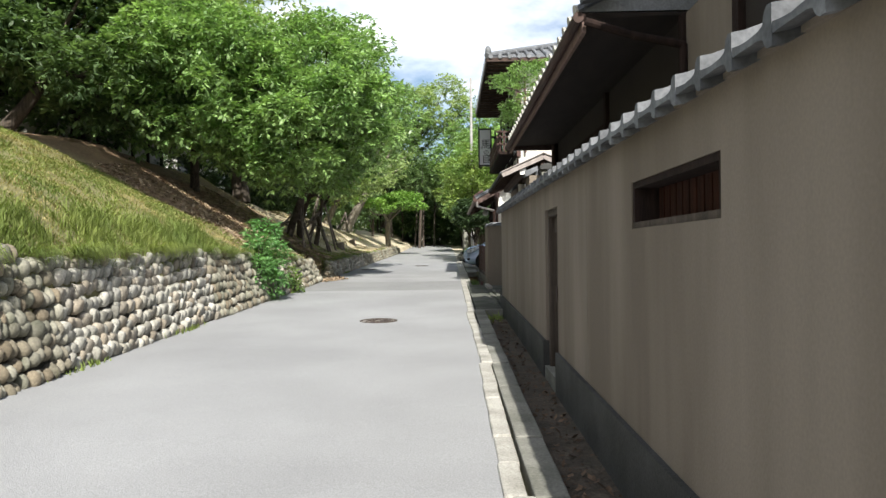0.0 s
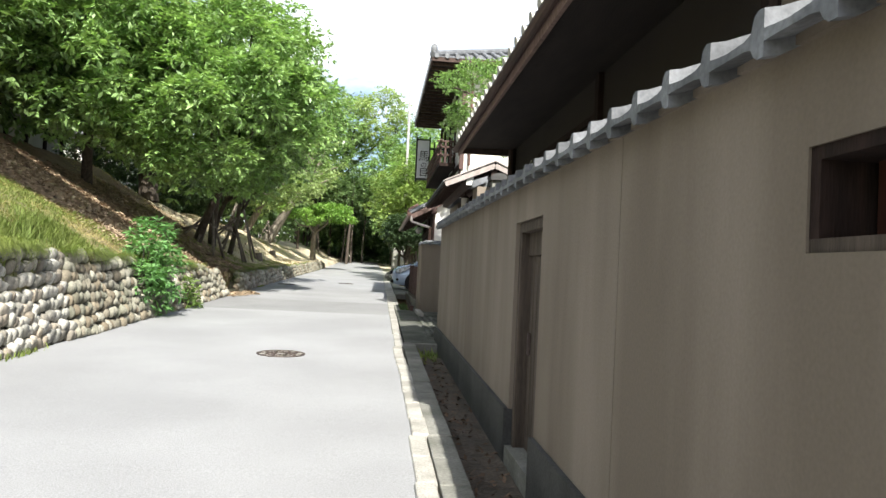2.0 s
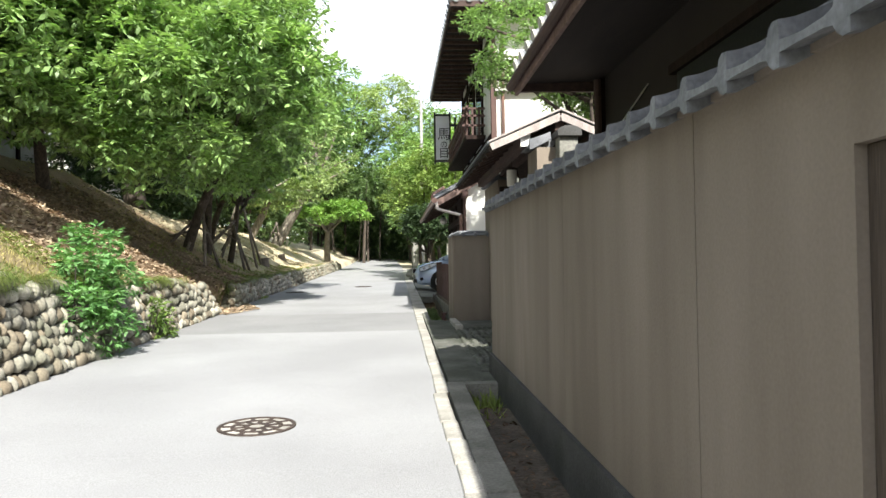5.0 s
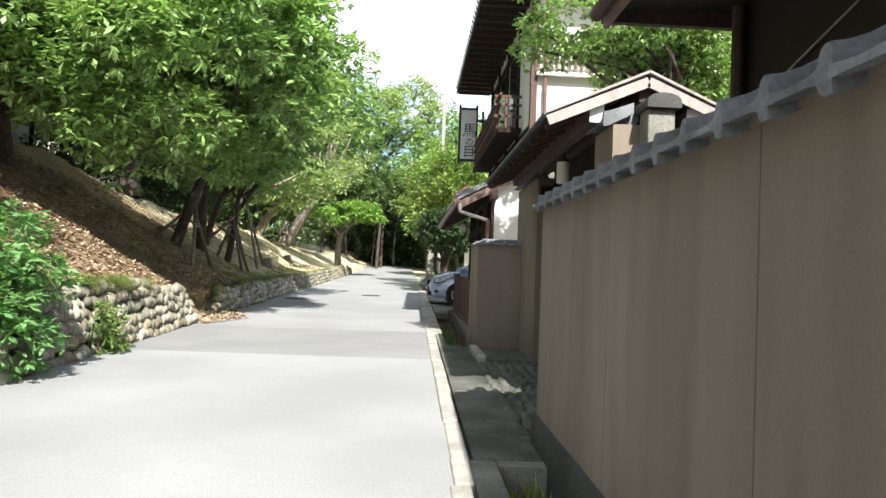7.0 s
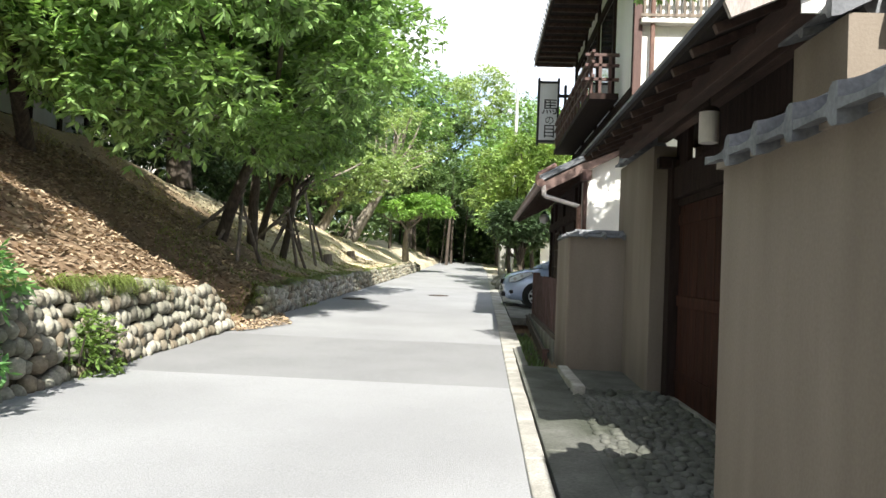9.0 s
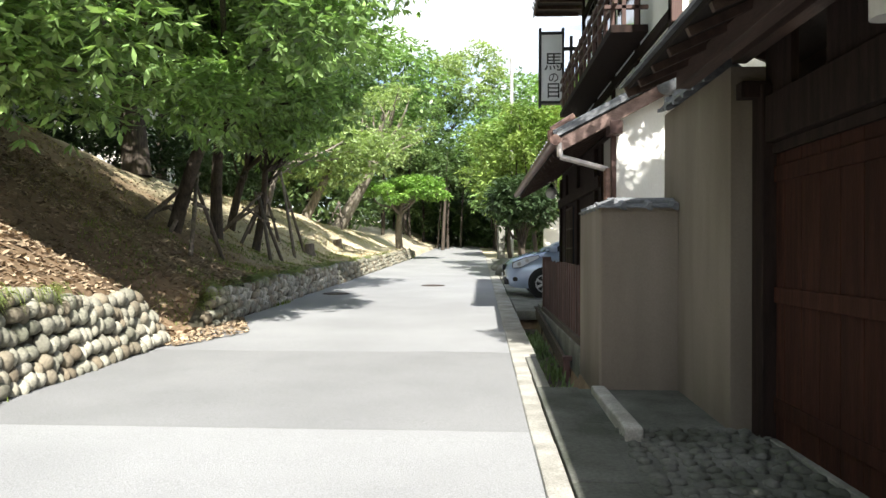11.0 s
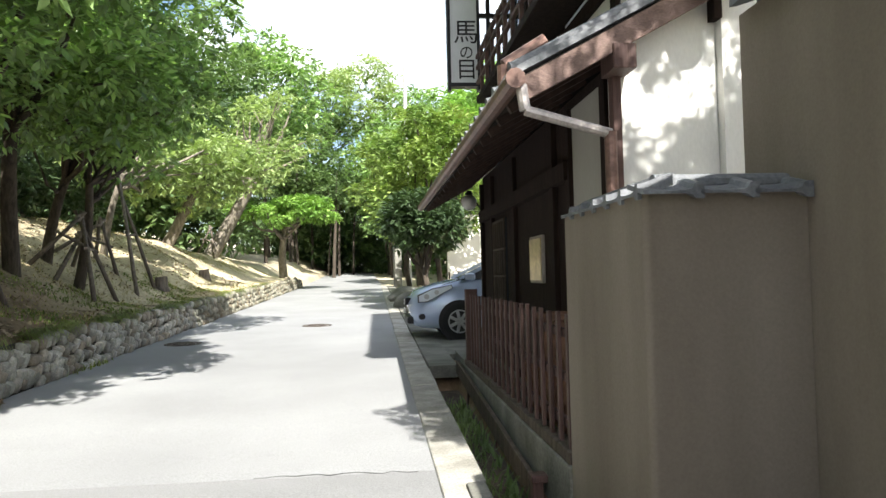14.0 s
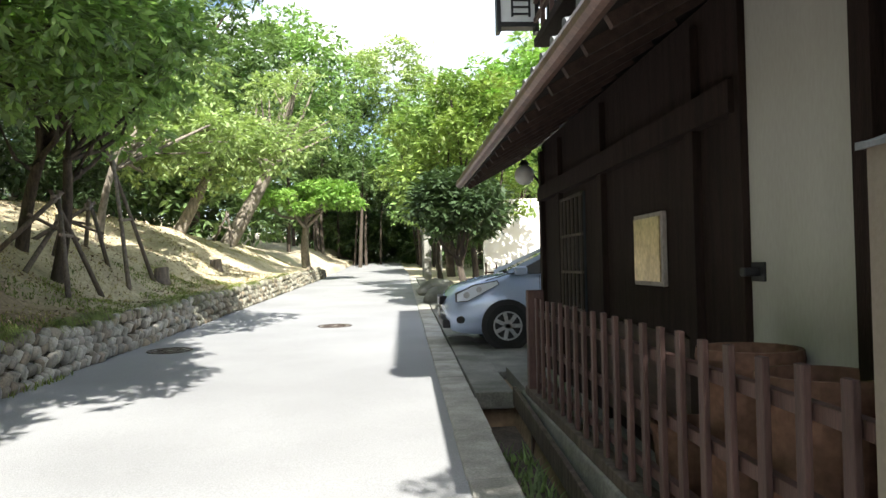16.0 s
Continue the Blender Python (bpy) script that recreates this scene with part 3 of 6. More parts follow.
def coping_tile_mesh(pitch=0.3, reach=0.24, lift=0.068):
    """One wave tile: a shallow pan and a raised roll whose near side stands up; it slopes from the ridge out to its drip."""
    prof = [(0.0, lift), (0.03, lift + 0.003), (0.05, lift - 0.01), (0.065, 0.02), (0.10, 0.010), (0.19, 0.006), (0.25, 0.010), (pitch + 0.012, 0.018)]
    under = [-0.056, -0.056, -0.044, -0.022, -0.016, -0.016, -0.016, -0.018]
    bm = bmesh.new()
    rows = []
    for x, dz, k in ((0.0, 0.085, 0.0), (-reach + 0.03, 0.008, 1.0), (-reach - 0.014, 0.0, 1.0)):
        top = [bm.verts.new((x, y, z + dz)) for y, z in prof]
        bot = [bm.verts.new((x, p[0], (dz if k else 0.06) + u * k)) for p, u in zip(prof, under)]
        rows.append((top, bot))
    for (t0, b0), (t1, b1) in zip(rows, rows[1:]):
        for i in range(len(prof) - 1):
            bm.faces.new((t0[i], t0[i + 1], t1[i + 1], t1[i]))
            bm.faces.new((b0[i], b1[i], b1[i + 1], b0[i + 1]))
        bm.faces.new((t0[0], t1[0], b1[0], b0[0]))
        bm.faces.new((t0[-1], b0[-1], b1[-1], t1[-1]))
    t1, b1 = rows[-1]
    for i in range(len(prof) - 1):
        bm.faces.new((t1[i], t1[i + 1], b1[i + 1], b1[i]))
    return mesh_of("coping_tile", bm, M_TILE)


TILE = coping_tile_mesh()


def coping_run(parent, x, y0, y1, zf, slope, flip=False):
    y = y0
    while y < y1:
        ob = new("coping_tile", TILE)
        ob.parent = parent
        ob.location = (x, y, zf(y))
        ob.rotation_euler = (math.atan(slope) + random.uniform(-0.012, 0.012), 0, random.uniform(-0.01, 0.01))
        if flip:
            ob.scale = (-1, 1, 1)
        y += 0.3


def wall_coping():
    t = thing("wall_coping", "grey wave-tile coping on the garden wall", "roof tiles", kind="structure")
    coping_run(t, WX + 0.15, -7.2, 14.7, lambda y: top_z(y) - 0.03, 0.0115)
    coping_run(t, WX + 0.15, -7.2, 14.7, lambda y: top_z(y) - 0.03, 0.0115, True)
    bm = bmesh.new()
    rod(bm, (WX + 0.15, -7.2, top_z(-7.2) + 0.085), (WX + 0.15, 14.85, top_z(14.85) + 0.085), 0.06, 0.06, 12)
    part("ridge_roll", bm, M_TILE, t)
    bm = bmesh.new()
    wall_piece(bm, -7.2, 14.82, lambda y: top_z(y) - 0.05, lambda y: top_z(y) + 0.02, WX - 0.02, WX + 0.32)
    part("mortar_bed", bm, M_PLASTER, t)


wall_coping()


# ---- tiled roofs ----
def tiled_roof(parent, xe, ze, xr, zr, y0, y1, thick=0.05, pitch=0.3, both=None, eave_caps=True):
    """A slope from the eave (xe, ze) to the ridge (xr, zr), with a boarded soffit and rolls of tiles on top."""
    sgn = 1 if xr > xe else -1
    bm = bmesh.new()
    prism(bm, [(xe, ze - thick), (xr, zr - thick), (xr, zr), (xe, ze)], "y", y0, y1)
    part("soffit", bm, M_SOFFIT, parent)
    bm = bmesh.new()
    prism(bm, [(xe - 0.04 * sgn, ze + 0.002), (xr, zr + 0.002), (xr, zr + 0.05), (xe - 0.04 * sgn, ze + 0.05)], "y", y0 - 0.03, y1 + 0.03)
    part("tile_bed", bm, M_TILE, parent)
    y = y0 + 0.06
    while y < y1:
        bm = bmesh.new()
        rod(bm, (xe - 0.04 * sgn, y, ze + 0.045), (xr, y, zr + 0.045), 0.055, 0.055, 8)
        part("roof_rib", bm, M_TILE, parent)
        if eave_caps:
            bm = bmesh.new()
            rod(bm, (xe - 0.065 * sgn, y, ze + 0.04), (xe - 0.045 * sgn, y, ze + 0.043), 0.06, 0.06, 12)
            part("eave_cap", bm, M_TILE, parent)
        y += pitch


def rafters(parent, xe, ze, xr, zr, y0, y1, step=0.36, w=0.05, h=0.07, mat=None):
    y = y0 + 0.1
    while y < y1:
        bm = bmesh.new()
        beam(bm, (xe, y, ze), (xr, y, zr), w, h)
        part("rafter", bm, mat or M_EAVEWOOD, parent)
        y += step


# ---- house behind the wall ----
def house_one():
    h = thing("garden_house", "single-storey house with dark deep eaves behind the wall", "house")
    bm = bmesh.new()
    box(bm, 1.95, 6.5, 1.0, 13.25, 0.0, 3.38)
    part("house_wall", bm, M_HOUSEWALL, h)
    for y in (1.0, 4.8, 5.95, 8.9, 13.15):
        bm = bmesh.new()
        box(bm, 1.90, 1.949, y, y + 0.11, 0.2, 3.36)
        part("post", bm, M_DARKWOOD, h)
    bm = bmesh.new()
    box(bm, 1.93, 1.949, 4.92, 5.94, 2.2, 3.36)
    part("plaster_panel", bm, M_PLASTER, h)
    bm = bmesh.new()
    box(bm, 1.925, 1.949, 9.05, 11.3, 2.2, 2.93)
    part("window", bm, M_BLACK, h, "dark horizontal window under the eave")
    bm = bmesh.new()
    box(bm, 1.90, 1.949, 9.0, 11.4, 2.935, 3.0)
    part("window_head", bm, M_DARKWOOD, h)
    # hipped roof over the long wing
    bm = bmesh.new()
    A, B, C, D, R0, R1 = [bm.verts.new(c) for c in ((1.09, 6.0, 3.40), (1.09, 13.36, 3.40), (7.34, 13.36, 3.43), (7.34, 6.0, 3.43), (4.2, 6.0, 4.87), (4.2, 10.2, 4.87))]
    for f in ((A, B, R1, R0), (B, C, R1), (C, D, R0, R1), (D, A, R0), (A, D, C, B)):
        bm.faces.new(f)
    part("roof", bm, M_TILE, h)
    bm = bmesh.new()
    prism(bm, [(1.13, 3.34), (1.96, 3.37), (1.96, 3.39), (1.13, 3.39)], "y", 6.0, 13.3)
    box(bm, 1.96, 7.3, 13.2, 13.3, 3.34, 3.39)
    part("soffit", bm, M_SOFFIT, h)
    y = 6.1
    while y < 13.2:
        u = min(1.0, (13.36 - y) / 3.14)
        bm = bmesh.new()
        rod(bm, (1.08, y, 3.43), (1.09 + 3.11 * u, y, 3.40 + 1.47 * u + 0.04), 0.055, 0.055, 8)
        part("roof_rib", bm, M_TILE, h)
        bm = bmesh.new()
        rod(bm, (1.055, y, 3.425), (1.078, y, 3.43), 0.062, 0.062, 12)
        part("eave_cap", bm, M_OLDWHITE, h, "pale round eave tile end")
        y += 0.3
    tiled_roof(h, 1.55, 4.40, 4.2, 5.65, -1.0, 5.6)
    tiled_roof(h, 7.0, 4.40, 4.2, 5.65, -1.0, 5.6, eave_caps=False)
    bm = bmesh.new()
    box(bm, 1.95, 6.5, -0.9, 5.55, 3.6, 4.5)
    part("upper_wall", bm, M_DARKWOOD, h)
    bm = bmesh.new()
    box(bm, 1.10, 1.13, 6.0, 13.3, 3.225, 3.385)
    part("fascia", bm, M_BARGE, h, "faded brown fascia board")
    bm = bmesh.new()
    box(bm, 1.10, 7.3, 13.30, 13.35, 3.27, 3.385)
    part("fascia", bm, M_EAVEWOOD, h)
    bm = bmesh.new()
    rod(bm, (4.2, 5.9, 4.95), (4.2, 10.25, 4.95), 0.13, 0.13, 12)
    part("ridge", bm, M_TILE, h)
    bm = bmesh.new()
    rod(bm, (1.06, 5.95, 3.34), (1.06, 13.3, 3.31), 0.045, 0.045, 10)
    part("gutter", bm, M_EAVEWOOD, h)
    bm = bmesh.new()
    prism(bm, [(1.08, 3.44), (1.34, 3.50), (1.34, 3.66), (1.28, 3.72), (1.22, 3.66), (1.17, 3.74), (1.11, 3.64), (1.06, 3.58)], "y", 5.84, 5.96)
    part("corner_tile", bm, M_TILE, h, "moulded grey ridge-end tile")
    bm = bmesh.new()
    rod(bm, (1.11, 5.93, 3.30), (1.5, 5.93, 3.18), 0.035, 0.035, 10)
    rod(bm, (1.5, 5.93, 3.18), (1.9, 5.93, 3.10), 0.035, 0.035, 10)
    rod(bm, (1.9, 5.93, 3.10), (1.9, 5.93, 1.2), 0.035, 0.035, 10)
    part("downpipe", bm, M_DARKWOOD, h)
    bm = bmesh.new()
    rod(bm, (1.93, 12.9, 2.75), (1.93, 11.9, 3.0), 0.006, 0.006, 6)
    part("cable", bm, M_STEELPIPE, h)
    bm = bmesh.new()
    rod(bm, (1.86, 13.1, 0.4), (1.86, 13.1, 3.33), 0.035, 0.035, 8)
    part("downpipe", bm, M_EAVEWOOD, h)


house_one()


# ---- roofed gate ----
def gate():
    g = thing("roofed_gate", "roofed wooden gate with dark double doors", "gate")
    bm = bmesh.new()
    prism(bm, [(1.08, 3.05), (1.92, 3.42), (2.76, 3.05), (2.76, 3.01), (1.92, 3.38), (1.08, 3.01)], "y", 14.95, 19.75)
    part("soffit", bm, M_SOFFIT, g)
    bm = bmesh.new()
    prism(bm, [(1.03, 3.055), (1.92, 3.445), (2.81, 3.055), (2.81, 3.03), (1.92, 3.422), (1.03, 3.03)], "y", 14.9, 19.8)
    part("roof_sheet", bm, M_TILE, g, "thin grey metal roof")
    for y in (14.93, 19.72):
        for xe in (1.07, 2.77):
            bm = bmesh.new()
            beam(bm, (xe, y, 2.99), (1.92, y, 3.355), 0.035, 0.085)
            part("bargeboard", bm, M_PALEWOOD if y < 15 else M_EAVEWOOD, g)
            bm = bmesh.new()
            beam(bm, (xe - 0.02 * (1 if xe < 2 else -1), y - 0.012, 3.055), (1.92, y - 0.012, 3.44), 0.05, 0.02)
            part("verge", bm, M_PALEWOOD if y < 15 else M_EAVEWOOD, g)
    for x, z in ((1.50, 3.08), (1.92, 3.27), (2.34, 3.08)):
        bm = bmesh.new()
        box(bm, x - 0.055, x + 0.055, 15.0, 19.7, z - 0.07, z + 0.07, 0.004)
        part("purlin", bm, M_EAVEWOOD, g)
        if x != 1.92:
            bm = bmesh.new()
            box(bm, x - 0.06, x + 0.06, 14.985, 14.999, z - 0.075, z + 0.075)
            part("purlin_end", bm, M_WHITE, g, "white-painted timber end")
    rafters(g, 1.1, 2.985, 1.9, 3.34, 15.1, 19.7, 0.42, 0.045, 0.05)
    for y in (15.62, 19.36):
        bm = bmesh.new()
        box(bm, 1.93, 2.12, y - 0.1, y + 0.1, 0.3, 2.95, 0.01)
        part("post", bm, M_DARKWOOD, g)
        bm = bmesh.new()
        box(bm, 1.95 if y < 16 else 1.8, 2.6, y - 0.06, y + 0.06, 2.86, 2.98, 0.008)
        part("bracket_beam", bm, M_DARKWOOD, g)
    bm = bmesh.new()
    box(bm, 1.95, 2.11, 15.72, 19.38, 2.53, 2.86, 0.01)
    part("lintel", bm, M_DARKWOOD, g)
    bm = bmesh.new()
    box(bm, 2.0, 2.05, 15.72, 18.45, 2.86, 3.3)
    box(bm, 2.0, 2.05, 18.95, 19.38, 2.86, 3.3)
    part("frieze_board", bm, M_DARKWOOD, g)
    bm = bmesh.new()
    box(bm, 2.0, 2.08, 15.72, 19.38, 2.45, 2.52)
    part("door_head", bm, M_DARKWOOD, g)
    for a, b in ((15.72, 17.54), (17.56, 19.38)):
        d = new("door")
        d.parent = g
        n = 7
        w = (b - a) / n
        for i in range(n):
            bm = bmesh.new()
            box(bm, 2.03, 2.06, a + i * w + 0.003, a + (i + 1) * w - 0.003, 0.42 , 2.45, 0.003)
            part("plank", bm, M_GATEWOOD, d)
        for z in (0.62, 1.4, 2.25):
            bm = bmesh.new()
            box(bm, 2.012, 2.03, a + 0.01, b - 0.01, z, z + 0.11, 0.003)
            part("rail", bm, M_GATEWOOD, d)
    bm = bmesh.new()
    box(bm, 1.98, 2.10, 15.7, 19.4, 0.30, 0.44, 0.01)
    part("sill", bm, M_CONC, g)
    l = thing("gate_lantern", "white cylindrical glass lantern hung under the gate roof", "lantern")
    bm = bmesh.new()
    rod(bm, (1.68, 17.2, 2.76), (1.68, 17.2, 3.0), 0.075, 0.075, 20)
    part("globe", bm, M_OPAL, l, smooth=False)
    bm = bmesh.new()
    rod(bm, (1.68, 17.2, 3.0), (1.68, 17.2, 3.04), 0.085, 0.06, 16)
    rod(bm, (1.68, 17.2, 3.04), (1.68, 17.2, 3.29), 0.012, 0.012, 6)
    part("fitting", bm, M_IRON, l)


gate()
cobbles()


def sleeve_wall(name, y0, y1, ztop, x=1.62, c0=None, wide=0.33):
    w = thing(name, "tall plastered sleeve wall beside the gate with tile coping", "wall", kind="structure")
    bm = bmesh.new()
    box(bm, x, x + wide, y0, y1, 0.3, ztop)
    part("plaster_panel", bm, M_PLASTER, w)
    c0 = y0 if c0 is None else c0
    coping_run(w, x + 0.165, c0 - 0.02, y1 - 0.1, lambda y: ztop + 0.03, 0.0)
    bm = bmesh.new()
    rod(bm, (x + 0.165, c0 + 0.06, ztop + 0.07), (x + 0.165, y1, ztop + 0.07), 0.07, 0.07, 14)
    part("ridge_roll", bm, M_TILE, w)


sleeve_wall("wall_gate_near", 14.9, 15.5, 2.98, wide=0.3)


def gate_pillar():
    t = thing("gate_pillar", "grey concrete gate pillar with dark rounded cap", "pillar")
    bm = bmesh.new()
    box(bm, 1.84, 2.06, 14.66, 14.895, 0.3, 3.07, 0.012)
    part("shaft", bm, M_CONC, t)
    bm = bmesh.new()
    arch = [(1.81, 3.07), (2.09, 3.07)] + [(1.95 + 0.14 * math.cos(a), 3.12 + 0.07 * math.sin(a)) for a in np.linspace(0, math.pi, 9)]
    prism(bm, arch, "y", 14.60, 14.95)
    part("cap", bm, M_PLINTH, t)


gate_pillar()
sleeve_wall("wall_gate_far", 19.465, 21.4, 3.12, 1.78, 19.83)
plain("wall_return", 1.335, 1.868, 14.55, 14.78, 0.0, 1.9, M_PLASTER, "plastered wall return at the gate", "wall")


# ---- low pier wall past the gate, with a rounded corner ----
def pier():
    w = thing("wall_pier", "low plastered wall with rounded corner and tile coping", "wall", kind="structure")
    def outline(o):
        pts = [(2.0, 22.15)]
        pts.append((1.05 - o, 22.15))
        cx, cy, r = 1.05 + 0.03, 20.88 + 0.03, 0.03 + o
        for i in range(7):
            a = math.pi + i * math.pi / 12
            pts.append((cx + r * math.cos(a), cy + r * math.sin(a)))
        pts.append((1.777, 20.88 - o))
        pts.append((1.777, 21.13))
        pts.append((1.3, 21.13))
        pts.append((1.3, 22.15))
        return pts[1:]
    bm = bmesh.new()
    prism(bm, outline(0), "z", 0.3, 2.17)
    part("plaster_panel", bm, M_PLASTER, w)
    for y in np.arange(20.9, 22.1, 0.21):
        ob = new("coping_tile", TILE)
        ob.parent = w
        ob.location = (1.19, y, 2.175)
        ob.scale = (0.62, 0.7, 0.55)
    for x in np.arange(1.05, 1.6, 0.24):
        ob = new("coping_tile", TILE)
        ob.parent = w
        ob.location = (x + 0.24, 21.02, 2.17)
        ob.rotation_euler = (0, 0, math.pi / 2)
        ob.scale = (0.8, 0.83, 0.55)
    bm = bmesh.new()
    rod(bm, (1.19, 20.98, 2.22), (1.19, 22.15, 2.22), 0.05, 0.05, 12)
    rod(bm, (1.15, 21.03, 2.22), (1.77, 21.03, 2.22), 0.05, 0.05, 12)
    part("ridge_roll", bm, M_TILE, w)


pier()
bm = bmesh.new()
box(bm, 0.955, 1.085, 19.15, 20.75, 0.25, 0.53, 0.02)
solid("edge_stone", bm, M_KERB, "pale granite edge stone beside the ditch", "kerb stone")


# ---- ditch edge beam and fence ----
def ditch_rail():
    t = thing("ditch_rail", "weathered plank rail with red-brown end post along the ditch", "rail")
    bm = bmesh.new()
    box(bm, 0.955, 0.995, 22.8, 27.4, 0.28, 0.45, 0.006)
    for v in bm.verts:
        v.co.z += 0.062 * (v.co.y - 22.8)
    part("plank", bm, M_GREYWOOD, t)
    bm = bmesh.new()
    box(bm, 0.93, 1.005, 22.71, 22.80, 0.0, 0.46, 0.006)
    part("post", bm, M_REDWOOD, t)
    bm = bmesh.new()
    box(bm, 0.92, 1.10, 22.69, 22.82, 0.461, 0.51, 0.008)
    part("cap", bm, M_REDWOOD, t, "red-brown cap board")
    for y in (24.6, 26.6):
        bm = bmesh.new()
        box(bm, 0.995, 1.03, y, y + 0.07, 0.0, 0.40 + 0.062 * (y - 22.8))
        part("post", bm, M_REDWOOD, t)


ditch_rail()
bm = bmesh.new()
box(bm, 1.03, 1.2, 22.15, 27.4, 0.05, 0.70, 0.015)
solid("fence_footing", bm, M_CONC, "weathered concrete footing below the fence", "footing", kind="structure")


def fence():
    t = thing("lattice_fence", "red-brown wooden lattice fence on a concrete footing", "fence")
    bm = bmesh.new()
    box(bm, 1.045, 1.165, 22.2, 27.2, 0.701, 0.775, 0.008)
    part("sill_beam", bm, M_GREYWOOD, t, "weathered timber sill")
    for z in (0.86, 1.15, 1.43):
        bm = bmesh.new()
        box(bm, 1.112, 1.152, 22.25, 27.05, z, z + 0.055, 0.004)
        part("rail", bm, M_REDWOOD, t)
    post = bmesh.new()
    box(post, -0.013, 0.013, -0.026, 0.026, 0.0, 0.86, 0.004)
    me = mesh_of("slat", post, M_REDWOOD)
    k = 0
    y = 22.31
    while y < 27.0:
        ob = new("slat", me)
        ob.parent = t
        ob.location = (1.09, y, 0.74 + random.uniform(-0.012, 0.012))
        ob.rotation_euler = (random.uniform(-0.012, 0.012), 0, random.uniform(-0.03, 0.03))
        y += 0.235
        k += 1
    bm = bmesh.new()
    box(bm, 1.05, 1.2, 27.0, 27.1, 0.70, 1.66, 0.008)
    part("end_post", bm, M_REDWOOD, t)


fence()


def plant_pot(x, y, r, h, mat):
    t = thing("plant_pot", ("terracotta" if mat is M_TERRA else "grey concrete") + " planter standing behind the fence", "planter", "pots behind the fence", at=(x, y, road_z(y) + 0.05))
    def turned(prof):
        bm = bmesh.new()
        vs = [bm.verts.new((a, 0, b)) for a, b in prof]
        es = [bm.edges.new((p, q)) for p, q in zip(vs, vs[1:])]
        bmesh.ops.spin(bm, geom=vs + es, cent=(0, 0, 0), axis=(0, 0, 1), angle=2 * math.pi, steps=24)
        bmesh.ops.remove_doubles(bm, verts=bm.verts, dist=0.0005)
        return bm
    part("pot", turned([(0.0, 0.0), (r * 0.75, 0.0), (r * 0.9, h * 0.5), (r, h * 0.92), (r * 0.93, h * 0.92), (r * 0.7, h * 0.1), (0, h * 0.1)]), mat, t)
    part("rim", turned([(r * 0.93, h * 0.921), (r * 1.06, h * 0.921), (r * 1.09, h * 0.96), (r * 1.06, h), (r * 0.95, h), (r * 0.93, h * 0.921)]), mat, t)
    part("soil", turned([(0, h * 0.8), (r * 0.86, h * 0.8), (r * 0.86, h * 0.86), (0, h * 0.88)]), M_SOIL, t, "dark potting soil")


plant_pot(1.37, 22.93, 0.2, 0.94, M_TERRA)
plant_pot(1.37, 23.45, 0.2, 0.96, M_TERRA)
plant_pot(1.36, 22.52, 0.16, 0.55, M_CONC)
plant_pot(1.36, 24.1, 0.18, 0.5, M_TERRA)


